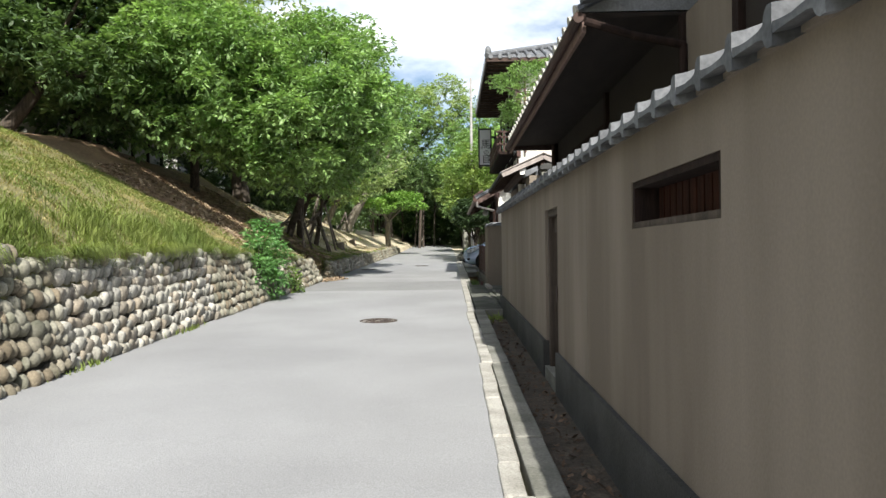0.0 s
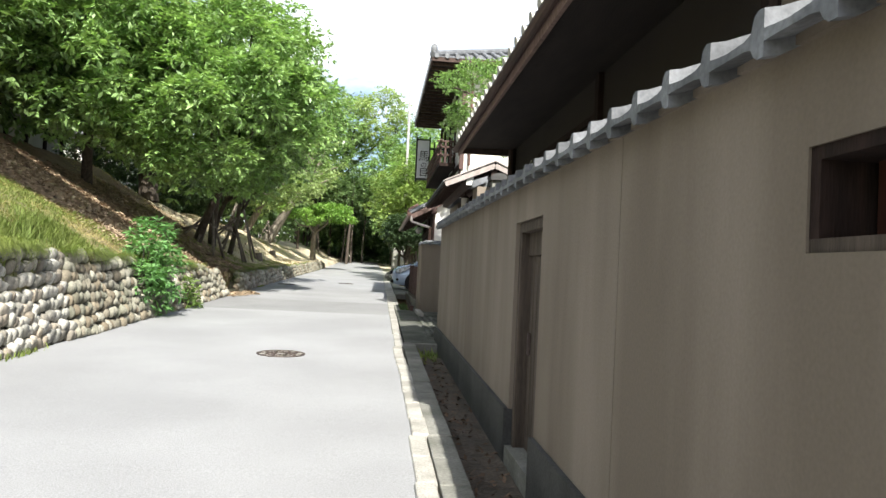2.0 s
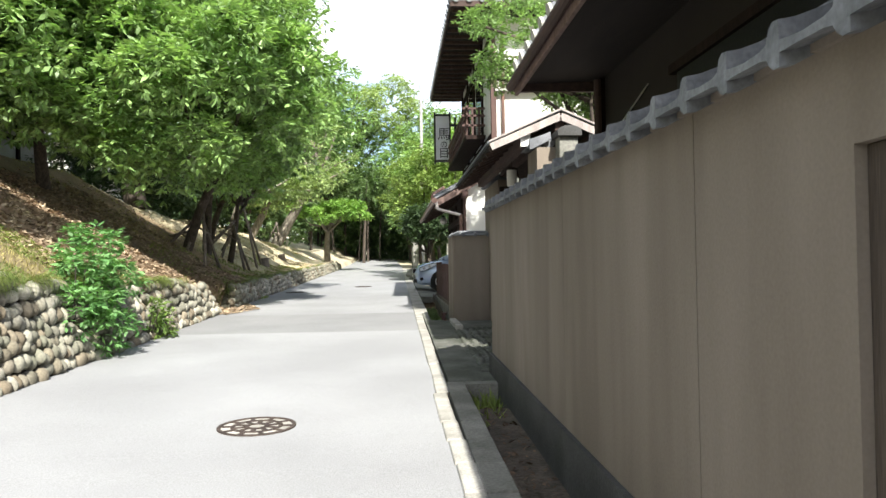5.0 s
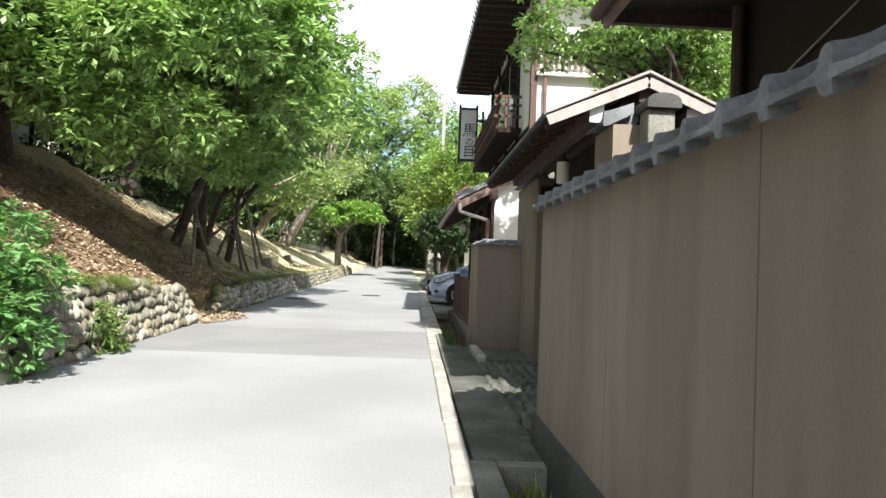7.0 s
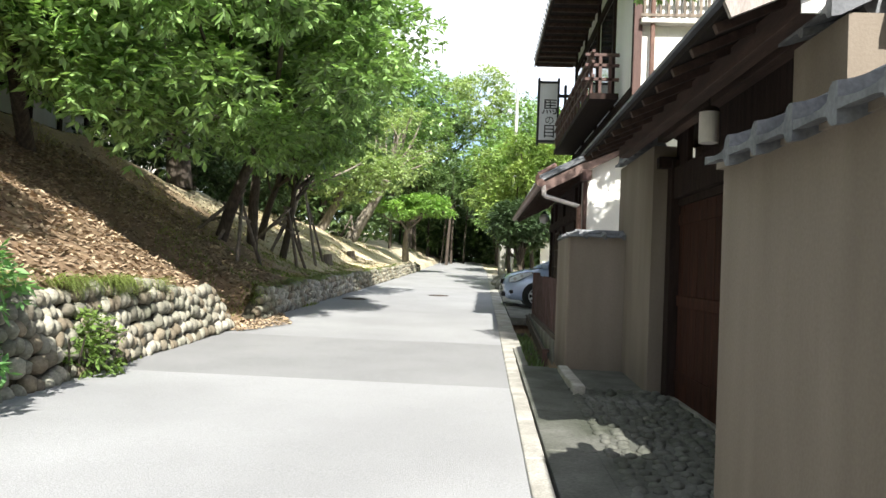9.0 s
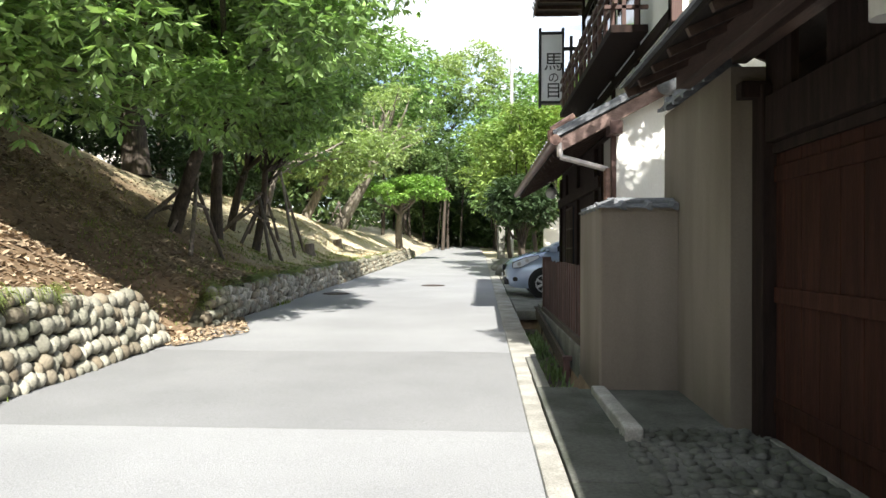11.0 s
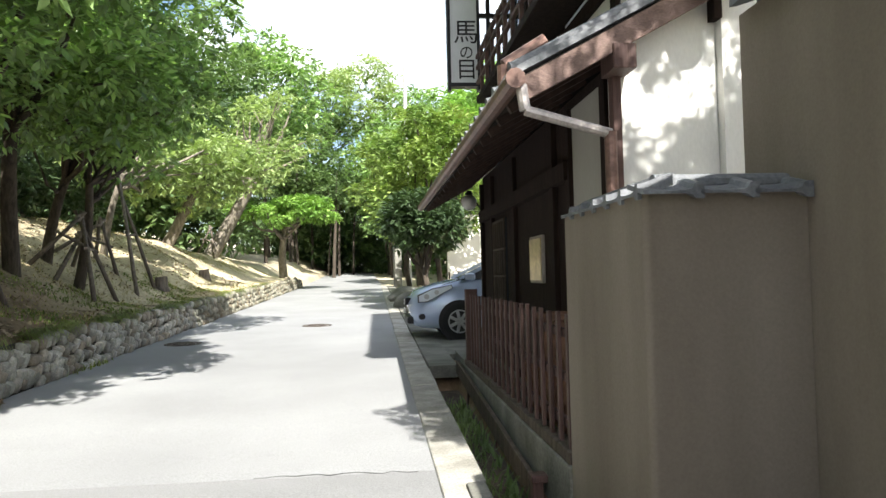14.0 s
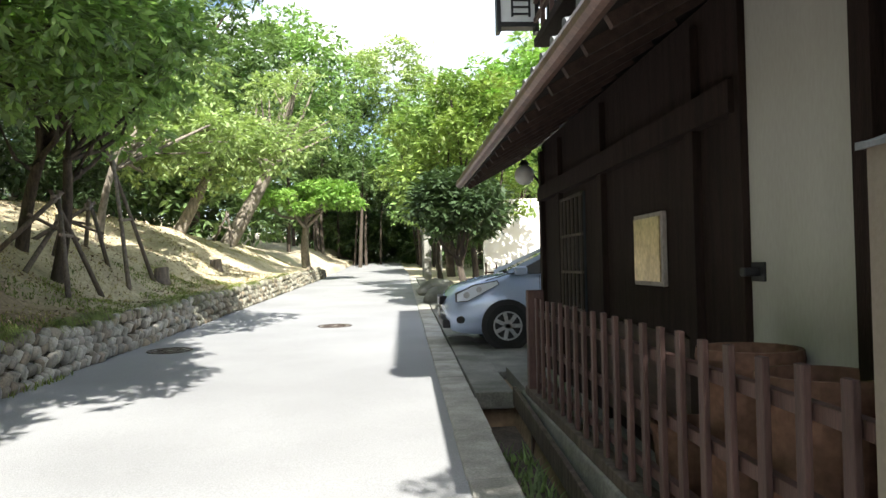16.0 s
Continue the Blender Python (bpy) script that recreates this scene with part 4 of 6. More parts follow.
# ---- entrance house with the long eave ----
def house_two():
    h = thing("entrance_house", "low wooden house with tiled lean-to eave and white gable", "house")
    bm = bmesh.new()
    prism(bm, [(1.44, 0.4), (2.095, 0.4), (2.095, 3.62), (1.44, 3.25)], "y", 22.3, 22.45)
    part("gable_wall", bm, M_WHITE, h, "sunlit white plaster gable wall")
    bm = bmesh.new()
    box(bm, 1.41, 1.465, 22.27, 22.36, 0.3, 3.2, 0.005)
    part("corner_post", bm, M_REDWOOD, h)
    bm = bmesh.new()
    box(bm, 1.60, 1.72, 22.45, 28.95, 0.3, 3.3)
    part("front_wall", bm, M_DARKWOOD, h, "dark stained board front")
    bm = bmesh.new()
    box(bm, 1.585, 1.599, 22.99, 23.84, 0.75, 3.2)
    part("white_panel", bm, M_OLDWHITE, h)
    for y in (22.87, 23.845, 24.42, 26.3, 27.9, 28.85):
        bm = bmesh.new()
        box(bm, 1.55, 1.599, y, y + 0.12, 0.5, 3.2)
        part("post", bm, M_DARKWOOD, h)
    bm = bmesh.new()
    box(bm, 1.52, 1.599, 23.9, 28.9, 2.62, 2.78)
    part("lintel", bm, M_DARKWOOD, h)
    bm = bmesh.new()
    box(bm, 1.56, 1.599, 24.5, 26.25, 0.75, 1.45)
    part("skirting_board", bm, M_EAVEWOOD, h)
    win = part("window", (lambda b: (box(b, 1.575, 1.599, 27.0, 27.85, 1.45, 2.55), b)[1])(bmesh.new()), M_GLASS, h)
    for y in np.arange(27.05, 27.85, 0.16):
        bm = bmesh.new()
        box(bm, 1.555, 1.574, y, y + 0.025, 1.45, 2.55)
        part("mullion", bm, M_GREYWOOD, win)
    for z in (1.45, 1.8, 2.15, 2.52):
        bm = bmesh.new()
        box(bm, 1.55, 1.574, 27.0, 27.85, z, z + 0.025)
        part("transom", bm, M_GREYWOOD, win)
    bm = bmesh.new()
    box(bm, 1.60, 2.1, 28.85, 28.95, 0.3, 3.3)
    part("end_wall", bm, M_DARKWOOD, h)
    tiled_roof(h, 0.82, 3.02, 2.12, 3.72, 22.15, 30.6)
    bm = bmesh.new()
    beam(bm, (0.82, 22.13, 2.93), (2.12, 22.13, 3.63), 0.05, 0.13)
    part("bargeboard", bm, M_BARGE, h, "weathered pinkish bargeboard")
    bm = bmesh.new()
    box(bm, 1.36, 1.50, 22.08, 22.34, 3.05, 3.2, 0.006)
    part("purlin_end", bm, M_REDWOOD, h)
    rafters(h, 0.84, 2.95, 1.62, 3.37, 22.2, 30.5, 0.42)
    # half-round gutter and its downpipe
    bm = bmesh.new()
    rod(bm, (0.76, 22.05, 2.98), (0.76, 30.65, 3.03), 0.06, 0.06, 12)
    part("gutter", bm, M_COPPER, h)
    bm = bmesh.new()
    rod(bm, (0.80, 22.1, 2.95), (0.82, 22.1, 2.80), 0.035, 0.035, 10)
    rod(bm, (0.82, 22.1, 2.80), (1.33, 22.1, 2.66), 0.032, 0.032, 10)
    part("downpipe_arm", bm, M_STEELPIPE, h)
    bm = bmesh.new()
    rod(bm, (1.33, 22.1, 2.67), (1.33, 22.1, 0.5), 0.038, 0.038, 12)
    part("downpipe", bm, M_COPPER, h)
    bm = bmesh.new()
    bmesh.ops.create_icosphere(bm, subdivisions=2, radius=0.13, matrix=Matrix.Translation((1.96, 21.95, 3.56)))
    part("ridge_end", bm, M_TILE, h, "round grey ridge-end tile", smooth=True)
    bm = bmesh.new()
    rod(bm, (0.74, 22.3, 3.12), (1.0, 22.3, 3.28), 0.045, 0.045, 10)
    rod(bm, (0.74, 22.3, 3.12), (0.74, 22.3, 3.0), 0.045, 0.045, 10)
    part("roof_drain", bm, M_COPPER, h)


house_two()


def wall_plaque():
    t = thing("wall_plaque", "framed bronze relief plaque on the dark board wall", "plaque")
    bm = bmesh.new()
    box(bm, 1.565, 1.598, 24.97, 25.53, 1.74, 2.22, 0.006)
    part("frame", bm, M_PALEWOOD, t)
    bm = bmesh.new()
    box(bm, 1.555, 1.566, 25.00, 25.50, 1.77, 2.19)
    part("plate", bm, M_BRASS, t)


wall_plaque()


def door_latch():
    t = thing("door_latch", "black iron latch bar on the white panel", "latch")
    bm = bmesh.new()
    box(bm, 1.50, 1.584, 23.74, 23.79, 1.825, 1.865, 0.006)
    part("bar", bm, M_BLACK, t)
    bm = bmesh.new()
    box(bm, 1.575, 1.585, 23.70, 23.83, 1.80, 1.89, 0.003)
    part("plate", bm, M_BLACK, t)


door_latch()


def globe_lamp():
    t = thing("globe_lamp", "white glass globe lamp on an iron wall bracket", "lamp")
    bm = bmesh.new()
    bmesh.ops.create_uvsphere(bm, u_segments=20, v_segments=12, radius=0.12, matrix=Matrix.Translation((1.40, 29.05, 2.95)))
    part("globe", bm, M_OPAL, t, smooth=True)
    bm = bmesh.new()
    rod(bm, (1.40, 29.05, 3.07), (1.40, 29.05, 3.13), 0.07, 0.03, 12)
    rod(bm, (1.40, 29.05, 3.11), (1.62, 28.95, 2.75), 0.015, 0.015, 8)
    part("bracket", bm, M_BLACK, t)


globe_lamp()


# ---- two-storey inn with balcony and sign ----
def house_three():
    h = thing("two_storey_inn", "two-storey white-plastered inn with wooden balcony", "house")
    X, Y0, Y1 = 2.1, 22.2, 29.4
    bm = bmesh.new()
    box(bm, X, 9.0, Y0 + 0.02, Y1, 0.3, 7.1)
    part("wall", bm, M_WHITE, h, "white plaster wall")
    for y in (Y0, 24.0, 25.8, 27.6, 29.25):
        bm = bmesh.new()
        box(bm, X - 0.05, X - 0.001, y, y + 0.14, 3.4, 7.0)
        part("post", bm, M_DARKWOOD, h)
    for z in (4.35, 6.55):
        bm = bmesh.new()
        box(bm, X - 0.05, X - 0.001, Y0, Y1, z, z + 0.14)
        part("beam", bm, M_DARKWOOD, h)
    for i, y in enumerate((24.2, 26.0, 27.8)):
        bm = bmesh.new()
        box(bm, X - 0.02, X - 0.001, y, y + 1.35, 4.9, 6.5)
        part("window", bm, M_GLASS, h)
    # near wall with lattice window
    lat = new("lattice")
    lat.parent = h
    for x in np.arange(2.16, 5.3, 0.115):
        bm = bmesh.new()
        box(bm, x, x + 0.035, Y0 - 0.10, Y0 - 0.065, 5.46, 6.12)
        part("bar", bm, M_POLE, lat)
    for z in (5.46, 5.74, 6.10):
        bm = bmesh.new()
        box(bm, 2.12, 5.35, Y0 - 0.13, Y0 - 0.101, z, z + 0.04)
        part("bar", bm, M_POLE, lat)
    bm = bmesh.new()
    box(bm, 2.12, 5.35, Y0 - 0.16, Y0 - 0.0, 5.36, 5.42)
    part("ledge", bm, M_OLDWHITE, lat)
    bm = bmesh.new()
    box(bm, X - 0.06, X + 0.06, Y0 - 0.05, Y0 - 0.0, 4.3, 6.9, 0.006)
    part("corner_post", bm, M_REDWOOD, h)
    bm = bmesh.new()
    rod(bm, (X + 0.2, Y0 - 0.09, 4.4), (X + 0.2, Y0 - 0.09, 6.8), 0.035, 0.035, 8)
    part("downpipe", bm, M_COPPER, h)
    # hipped roof with tile rolls down each slope
    E, ZE, ZR = (1.12, 21.45, 8.85, 30.5), 7.12, 8.55
    bm = bmesh.new()
    a, b2, c, d, r0, r1 = [bm.verts.new(p) for p in ((E[0], E[1], ZE), (E[0], E[3], ZE), (E[2], E[3], ZE), (E[2], E[1], ZE), (5.0, 25.0, ZR), (5.0, 27.0, ZR))]
    for f in ((a, b2, r1, r0), (b2, c, r1), (c, d, r0, r1), (d, a, r0)):
        bm.faces.new(f)
    part("roof", bm, M_TILE, h)
    bm = bmesh.new()
    box(bm, E[0] + 0.03, E[2] - 0.03, E[1] + 0.03, E[3] - 0.03, ZE - 0.09, ZE - 0.012)
    part("soffit", bm, M_SOFFIT, h)
    for x in np.arange(E[0] + 0.12, E[2], 0.28):
        u = min(x - E[0], E[2] - x) / 3.88
        bm = bmesh.new()
        rod(bm, (x, E[1] - 0.03, ZE + 0.03), (x, E[1] + 3.55 * u, ZE + 1.43 * u + 0.03), 0.055, 0.055, 8)
        part("roof_rib", bm, M_TILE, h)
        bm = bmesh.new()
        rod(bm, (x, E[1] - 0.055, ZE + 0.02), (x, E[1] - 0.031, ZE + 0.02), 0.065, 0.065, 12)
        part("eave_cap", bm, M_TILE, h)
    for y in np.arange(E[1] + 0.15, E[3], 0.3):
        u = min(1.0, (y - E[1]) / 3.55, (E[3] - y) / 3.5)
        bm = bmesh.new()
        rod(bm, (E[0] - 0.03, y, ZE + 0.03), (E[0] + 3.88 * u, y, ZE + 1.43 * u + 0.03), 0.055, 0.055, 8)
        part("roof_rib", bm, M_TILE, h)
    for q in ((E[0], E[1]), (E[2], E[1])):
        bm = bmesh.new()
        rod(bm, (q[0], q[1], ZE + 0.06), (5.0, 25.0, ZR + 0.08), 0.09, 0.09, 10)
        part("hip_ridge", bm, M_TILE, h)
    bm = bmesh.new()
    rod(bm, (5.0, 24.9, ZR + 0.08), (5.0, 27.1, ZR + 0.08), 0.14, 0.14, 12)
    part("ridge", bm, M_TILE, h)
    for y in (E[1] + 0.02,):
        bm = bmesh.new()
        box(bm, E[0] + 0.02, E[2] - 0.02, y - 0.03, y + 0.005, ZE - 0.12, ZE - 0.013)
        part("fascia", bm, M_EAVEWOOD, h)
    bm = bmesh.new()
    box(bm, E[0] - 0.005, E[0] + 0.025, E[1] + 0.03, E[3], ZE - 0.12, ZE - 0.013)
    part("fascia", bm, M_EAVEWOOD, h)
    rafters(h, E[0] + 0.05, ZE - 0.13, 2.1, ZE - 0.13, 21.6, 30.4, 0.45)
    bm = bmesh.new()
    bmesh.ops.create_icosphere(bm, subdivisions=2, radius=0.12, matrix=Matrix.Translation((E[0] + 0.05, E[1] + 0.05, ZE + 0.2)) @ Matrix.Diagonal((0.8, 0.8, 1.3, 1)))
    part("end_tile", bm, M_TILE, h, "upright corner ridge tile", smooth=True)
    # balcony
    b = new("balcony")
    b.parent = h
    bm = bmesh.new()
    box(bm, 1.58, 2.05, 23.3, 29.2, 4.52, 4.62, 0.006)
    part("deck", bm, M_DARKWOOD, b)
    for z in (4.82, 5.05, 5.22):
        bm = bmesh.new()
        box(bm, 1.58, 1.63, 23.1, 29.2, z, z + 0.05, 0.004)
        part("rail", bm, M_REDWOOD, b)
        bm = bmesh.new()
        box(bm, 1.5, 2.05, 23.3, 23.35, z, z + 0.05, 0.004)
        part("rail", bm, M_REDWOOD, b)
    for y in np.arange(23.32, 29.2, 0.49):
        bm = bmesh.new()
        box(bm, 1.58, 1.63, y, y + 0.06, 4.62, 5.3, 0.004)
        part("baluster", bm, M_REDWOOD, b)
    for x in (1.72, 1.88):
        bm = bmesh.new()
        box(bm, x, x + 0.05, 23.3, 23.36, 4.62, 5.22)
        part("baluster", bm, M_REDWOOD, b)


house_three()


# ---- hanging sign ----
def text_mesh(body, size, mat, depth=0.004):
    cu = bpy.data.curves.new("lettering", "FONT")
    cu.body = body
    cu.size = size
    cu.align_x = "CENTER"
    cu.align_y = "CENTER"
    cu.extrude = depth
    cu.materials.append(mat)
    return cu


def inn_sign():
    t = thing("hanging_sign", "tall white lantern sign with black brush characters", "sign")
    x0, x1, y0, y1, z0, z1 = 1.17, 1.70, 29.45, 29.63, 4.86, 6.38
    bm = bmesh.new()
    box(bm, x0 + 0.05, x1 - 0.05, y0 + 0.02, y1 - 0.02, z0 + 0.06, z1 - 0.06)
    part("face", bm, M_SIGN, t)
    for x in (x0, x1 - 0.05):
        bm = bmesh.new()
        box(bm, x, x + 0.05, y0, y1, z0 - 0.06, z1 + 0.08, 0.005)
        part("upright", bm, M_BLACK, t)
    for z in (z0, z1 - 0.06):
        bm = bmesh.new()
        box(bm, x0 + 0.05, x1 - 0.05, y0, y1, z, z + 0.06)
        part("rail", bm, M_BLACK, t)
    for z in (5.15, 6.0):
        bm = bmesh.new()
        box(bm, x1, 2.11, y0 + 0.06, y1 - 0.06, z, z + 0.07)
        part("arm", bm, M_BLACK, t)
    bm = bmesh.new()
    box(bm, 1.82, 1.88, y0 + 0.05, y1 - 0.05, 4.9, 6.3)
    part("hanger", bm, M_BLACK, t)
    for k, ch in enumerate(("\u99ac", "\u306e", "\u76ee")):
        ob = new("character", text_mesh(ch, (0.42, 0.24, 0.36)[k], M_BLACK))
        ob.parent = t
        ob.matrix_basis = pose((x0 + x1) / 2 + 0.04, y0 + 0.012, (5.72, 5.40, 5.12)[k], 90, 0, 0)


inn_sign()


# ---- parked car ----
def car():
    c = thing("parked_car", "silver-blue hatchback parked nose to the lane", "car", at=(0.5, 31.72, road_z(31.7) + 0.0))
    L, W = 4.1, 1.69
    st = [(0.0, 0.32, 0.60, 0.60), (0.05, 0.24, 0.74, 0.70), (0.18, 0.2, 0.86, 0.77), (0.55, 0.18, 0.97, 0.82), (0.95, 0.18, 1.04, 0.845),
          (1.25, 0.18, 1.08, 0.845), (2.2, 0.18, 1.08, 0.845), (3.2, 0.18, 1.08, 0.84), (3.85, 0.25, 1.05, 0.8), (4.1, 0.35, 0.9, 0.7)]
    def lower():
        bm = bmesh.new()
        rings = []
        for x, zb, zt, hw in st:
            zm = zb + (zt - zb) * 0.62
            pts = [(-hw * 0.92, zb), (-hw, zb + 0.12), (-hw, zm), (-hw * 0.93, zt - 0.03), (-hw * 0.6, zt), (0, zt + 0.025), (hw * 0.6, zt), (hw * 0.93, zt - 0.03), (hw, zm), (hw, zb + 0.12), (hw * 0.92, zb)]
            bow = 0.16 * (1 if x < 0.3 else 0.5 if x < 0.6 else 0)
            rings.append([bm.verts.new((x + bow * (abs(yy) / 0.85) ** 2, yy, zz)) for yy, zz in pts])
        for a, b in zip(rings, rings[1:]):
            for i in range(len(a) - 1):
                bm.faces.new((a[i], a[i + 1], b[i + 1], b[i]))
            bm.faces.new((a[-1], a[0], b[0], b[-1]))
        bm.faces.new(rings[0])
        bm.faces.new(rings[-1][::-1])
        return bm
    body = part("body", lower(), M_CARPAINT, c, smooth=True)
    for yy in (-0.86, 0.86):
        for x in (0.92, 3.45):
            bm = bmesh.new()
            rod(bm, (x, yy * 0.80, 0.31), (x, yy * 0.992, 0.31), 0.375, 0.375, 28)
            part("wheel_arch", bm, M_BLACK, c)
            tyre_c = new("wheel")
            tyre_c.parent = c
            bm = bmesh.new()
            rod(bm, (x, yy * 0.78, 0.305), (x, yy * 1.0, 0.305), 0.305, 0.305, 32)
            part("tyre", bm, M_RUBBER, tyre_c)
            bm = bmesh.new()
            s = 1 if yy > 0 else -1
            rod(bm, (x, yy * 0.9, 0.305), (x, yy * 1.0 + 0.006 * s, 0.305), 0.205, 0.205, 28)
            part("rim", bm, M_BLACK, tyre_c)
            bm = bmesh.new()
            for k in range(7):
                a = 2 * math.pi * k / 7
                beam(bm, (x, yy * 1.0 + 0.012 * s, 0.305), (x + 0.19 * math.cos(a), yy * 1.0 + 0.012 * s, 0.305 + 0.19 * math.sin(a)), 0.02, 0.055)
            part("spokes", bm, M_ALLOY, tyre_c)
            bm = bmesh.new()
            n = 28
            for k in range(n):
                a, b2 = 2 * math.pi * k / n, 2 * math.pi * (k + 1) / n
                q = [bm.verts.new((x + r * math.cos(t), yy * 1.0 + 0.014 * s, 0.305 + r * math.sin(t))) for r, t in ((0.185, a), (0.21, a), (0.21, b2), (0.185, b2))]
                bm.faces.new(q)
            part("rim_edge", bm, M_ALLOY, tyre_c)
    # cabin: glass house and roof
    cab = [(0.98, 1.055, 0.76), (1.85, 1.46, 0.60), (2.6, 1.52, 0.60), (3.3, 1.47, 0.58), (3.95, 1.05, 0.70)]
    bm = bmesh.new()
    rings = []
    for x, z, hw in cab:
        rings.append([bm.verts.new((x, y, zz)) for y, zz in ((-0.8, 1.04), (-hw, z), (-hw * 0.5, z + 0.02), (hw * 0.5, z + 0.02), (hw, z), (0.8, 1.04))])
    for a, b in zip(rings, rings[1:]):
        for i in range(5):
            bm.faces.new((a[i], a[i + 1], b[i + 1], b[i]))
    part("glasshouse", bm, M_GLASS, c, "tinted windscreen and side glass")
    for s in (-1, 1):
        for nm, p, q, wd, hg in (("front_pillar", (0.95, 0.77 * s, 1.06), (1.85, 0.605 * s, 1.475), 0.06, 0.06), ("roof_rail", (1.85, 0.605 * s, 1.475), (3.3, 0.59 * s, 1.485), 0.06, 0.06),
                                 ("middle_pillar", (2.35, 0.81 * s, 1.05), (2.4, 0.61 * s, 1.5), 0.07, 0.05), ("rear_pillar", (3.3, 0.59 * s, 1.485), (3.95, 0.72 * s, 1.06), 0.08, 0.07)):
            bm = bmesh.new()
            beam(bm, p, q, wd, hg)
            part(nm, bm, M_CARPAINT, c)
    bm = bmesh.new()
    prism(bm, [(1.83, 1.47), (2.6, 1.53), (3.32, 1.48), (3.32, 1.51), (2.6, 1.56), (1.83, 1.50)], "y", -0.6, 0.6)
    part("roof", bm, M_CARPAINT, c)
    for s in (-1, 1):
        def lens(o, a, b):
            bm = bmesh.new()
            prof = [(0.20 - o, 0.665 - o), (0.36, 0.675 - o), (0.80 + o, 0.90), (0.78 + o, 0.945 + o), (0.45, 0.885 + o), (0.20 - o, 0.77 + o)]
            prism(bm, prof, "y", a * s, b * s)
            return bm
        lamp = part("headlight", lens(0.012, 0.52, 0.832), M_BLACK, c, "dark headlight housing")
        part("lens", lens(0.0, 0.522, 0.84), M_LAMPGLASS, lamp, "clear headlight lens")
        for x, z, r in ((0.34, 0.755, 0.05), (0.52, 0.83, 0.045)):
            bm = bmesh.new()
            rod(bm, (x, 0.835 * s, z), (x, 0.848 * s, z), r, r * 0.8, 14)
            part("reflector", bm, M_ALLOY, lamp, "chrome lamp reflector")
        bm = bmesh.new()
        box(bm, 1.02, 1.2, (0.86 if s > 0 else -1.02), (1.02 if s > 0 else -0.86), 1.03, 1.15, 0.03)
        part("mirror", bm, M_CARPAINT, c)
        bm = bmesh.new()
        rod(bm, (0.27, 0.74 * s, 0.40), (0.235, 0.80 * s, 0.40), 0.055, 0.05, 14)
        part("fog_lamp", bm, M_BLACK, c)
        bm = bmesh.new()
        box(bm, 1.395, 1.402, 0.842 * s - 0.006, 0.842 * s + 0.006, 0.32, 1.02)
        part("door_seam", bm, M_BLACK, c)
        bm = bmesh.new()
        beam(bm, (0.62, 0.80 * s, 0.955), (1.0, 0.80 * s, 1.055), 0.006, 0.012)
        part("bonnet_seam", bm, M_BLACK, c)
        bm = bmesh.new()
        box(bm, 1.35, 3.0, 0.80 * s - 0.05, 0.80 * s + 0.05, 0.16, 0.24, 0.02)
        part("side_sill", bm, M_BLACK, c)
    bm = bmesh.new()
    prism(bm, [(-0.42, 0.73), (-0.30, 0.60), (0.30, 0.60), (0.42, 0.73), (0.2, 0.70), (-0.2, 0.70)], "x", -0.02, 0.16)
    part("grille", bm, M_BLACK, c)
    bm = bmesh.new()
    prism(bm, [(-0.16, 0.70), (-0.09, 0.60), (0.09, 0.60), (0.16, 0.70)], "x", -0.028, 0.02)
    part("grille_chrome", bm, M_ALLOY, c, "chrome grille trim")
    bm = bmesh.new()
    box(bm, 0.0, 0.16, -0.62, 0.62, 0.27, 0.40, 0.03)
    part("air_intake", bm, M_BLACK, c)
    bm = bmesh.new()
    box(bm, -0.03, -0.013, -0.165, 0.165, 0.44, 0.54, 0.004)
    part("number_plate", bm, M_WHITE, c)
    return c


car()

# ---- far right: yard wall, fence and pole past the car ----
plain("wall_yard", 2.4, 8.0, 42.4, 42.6, -0.2, 2.9, M_WHITE, "sunlit white yard wall behind the trees", "wall")


def stone_pillar():
    t = thing("stone_pillar", "weathered stone gate pillar beside the upper lane", "pillar")
    bm = bmesh.new()
    z = road_z(57)
    box(bm, 0.95, 1.4, 56.8, 57.25, z - 0.1, z + 2.3, 0.03)
    part("shaft", bm, M_CONC, t)
    bm = bmesh.new()
    box(bm, 0.88, 1.47, 56.73, 57.32, z + 2.3, z + 2.48, 0.04)
    part("cap", bm, M_CONC, t)


stone_pillar()


def picket_fence():
    t = thing("garden_fence", "low dark bamboo fence before the white yard wall", "fence")
    z = road_z(41.5)
    for zz in (0.35, 0.7):
        bm = bmesh.new()
        box(bm, 2.3, 6.0, 41.48, 41.52, z + zz, z + zz + 0.05)
        part("rail", bm, M_DARKWOOD, t)
    for x in np.arange(2.35, 6.0, 0.3):
        bm = bmesh.new()
        rod(bm, (x, 41.5, z - 0.1), (x, 41.5, z + 1.0), 0.03, 0.028, 6)
        part("picket", bm, M_DARKWOOD, t)


picket_fence()


def garden_rock(x, y, r, seed):
    bm = bmesh.new()
    bmesh.ops.create_icosphere(bm, subdivisions=3, radius=1.0)
    for v in bm.verts:
        v.co *= 1 + 0.35 * noise.noise(v.co * 1.4 + Vector((seed * 9.1, 0, 0)))
        v.co = Vector((v.co.x * r * 1.2, v.co.y * r, v.co.z * r * 0.7))
    ob = solid("garden_rock", bm, M_CONC, "mossy grey garden rock at the lane edge", "rock", "rocks at the lane edge", smooth=True)
    ob.location = (x, y, road_z(y) + r * 0.3)


garden_rock(1.15, 37.6, 0.38, 1)
garden_rock(1.5, 38.6, 0.5, 2)
garden_rock(1.1, 40.0, 0.45, 3)
garden_rock(0.95, 43.0, 0.5, 4)


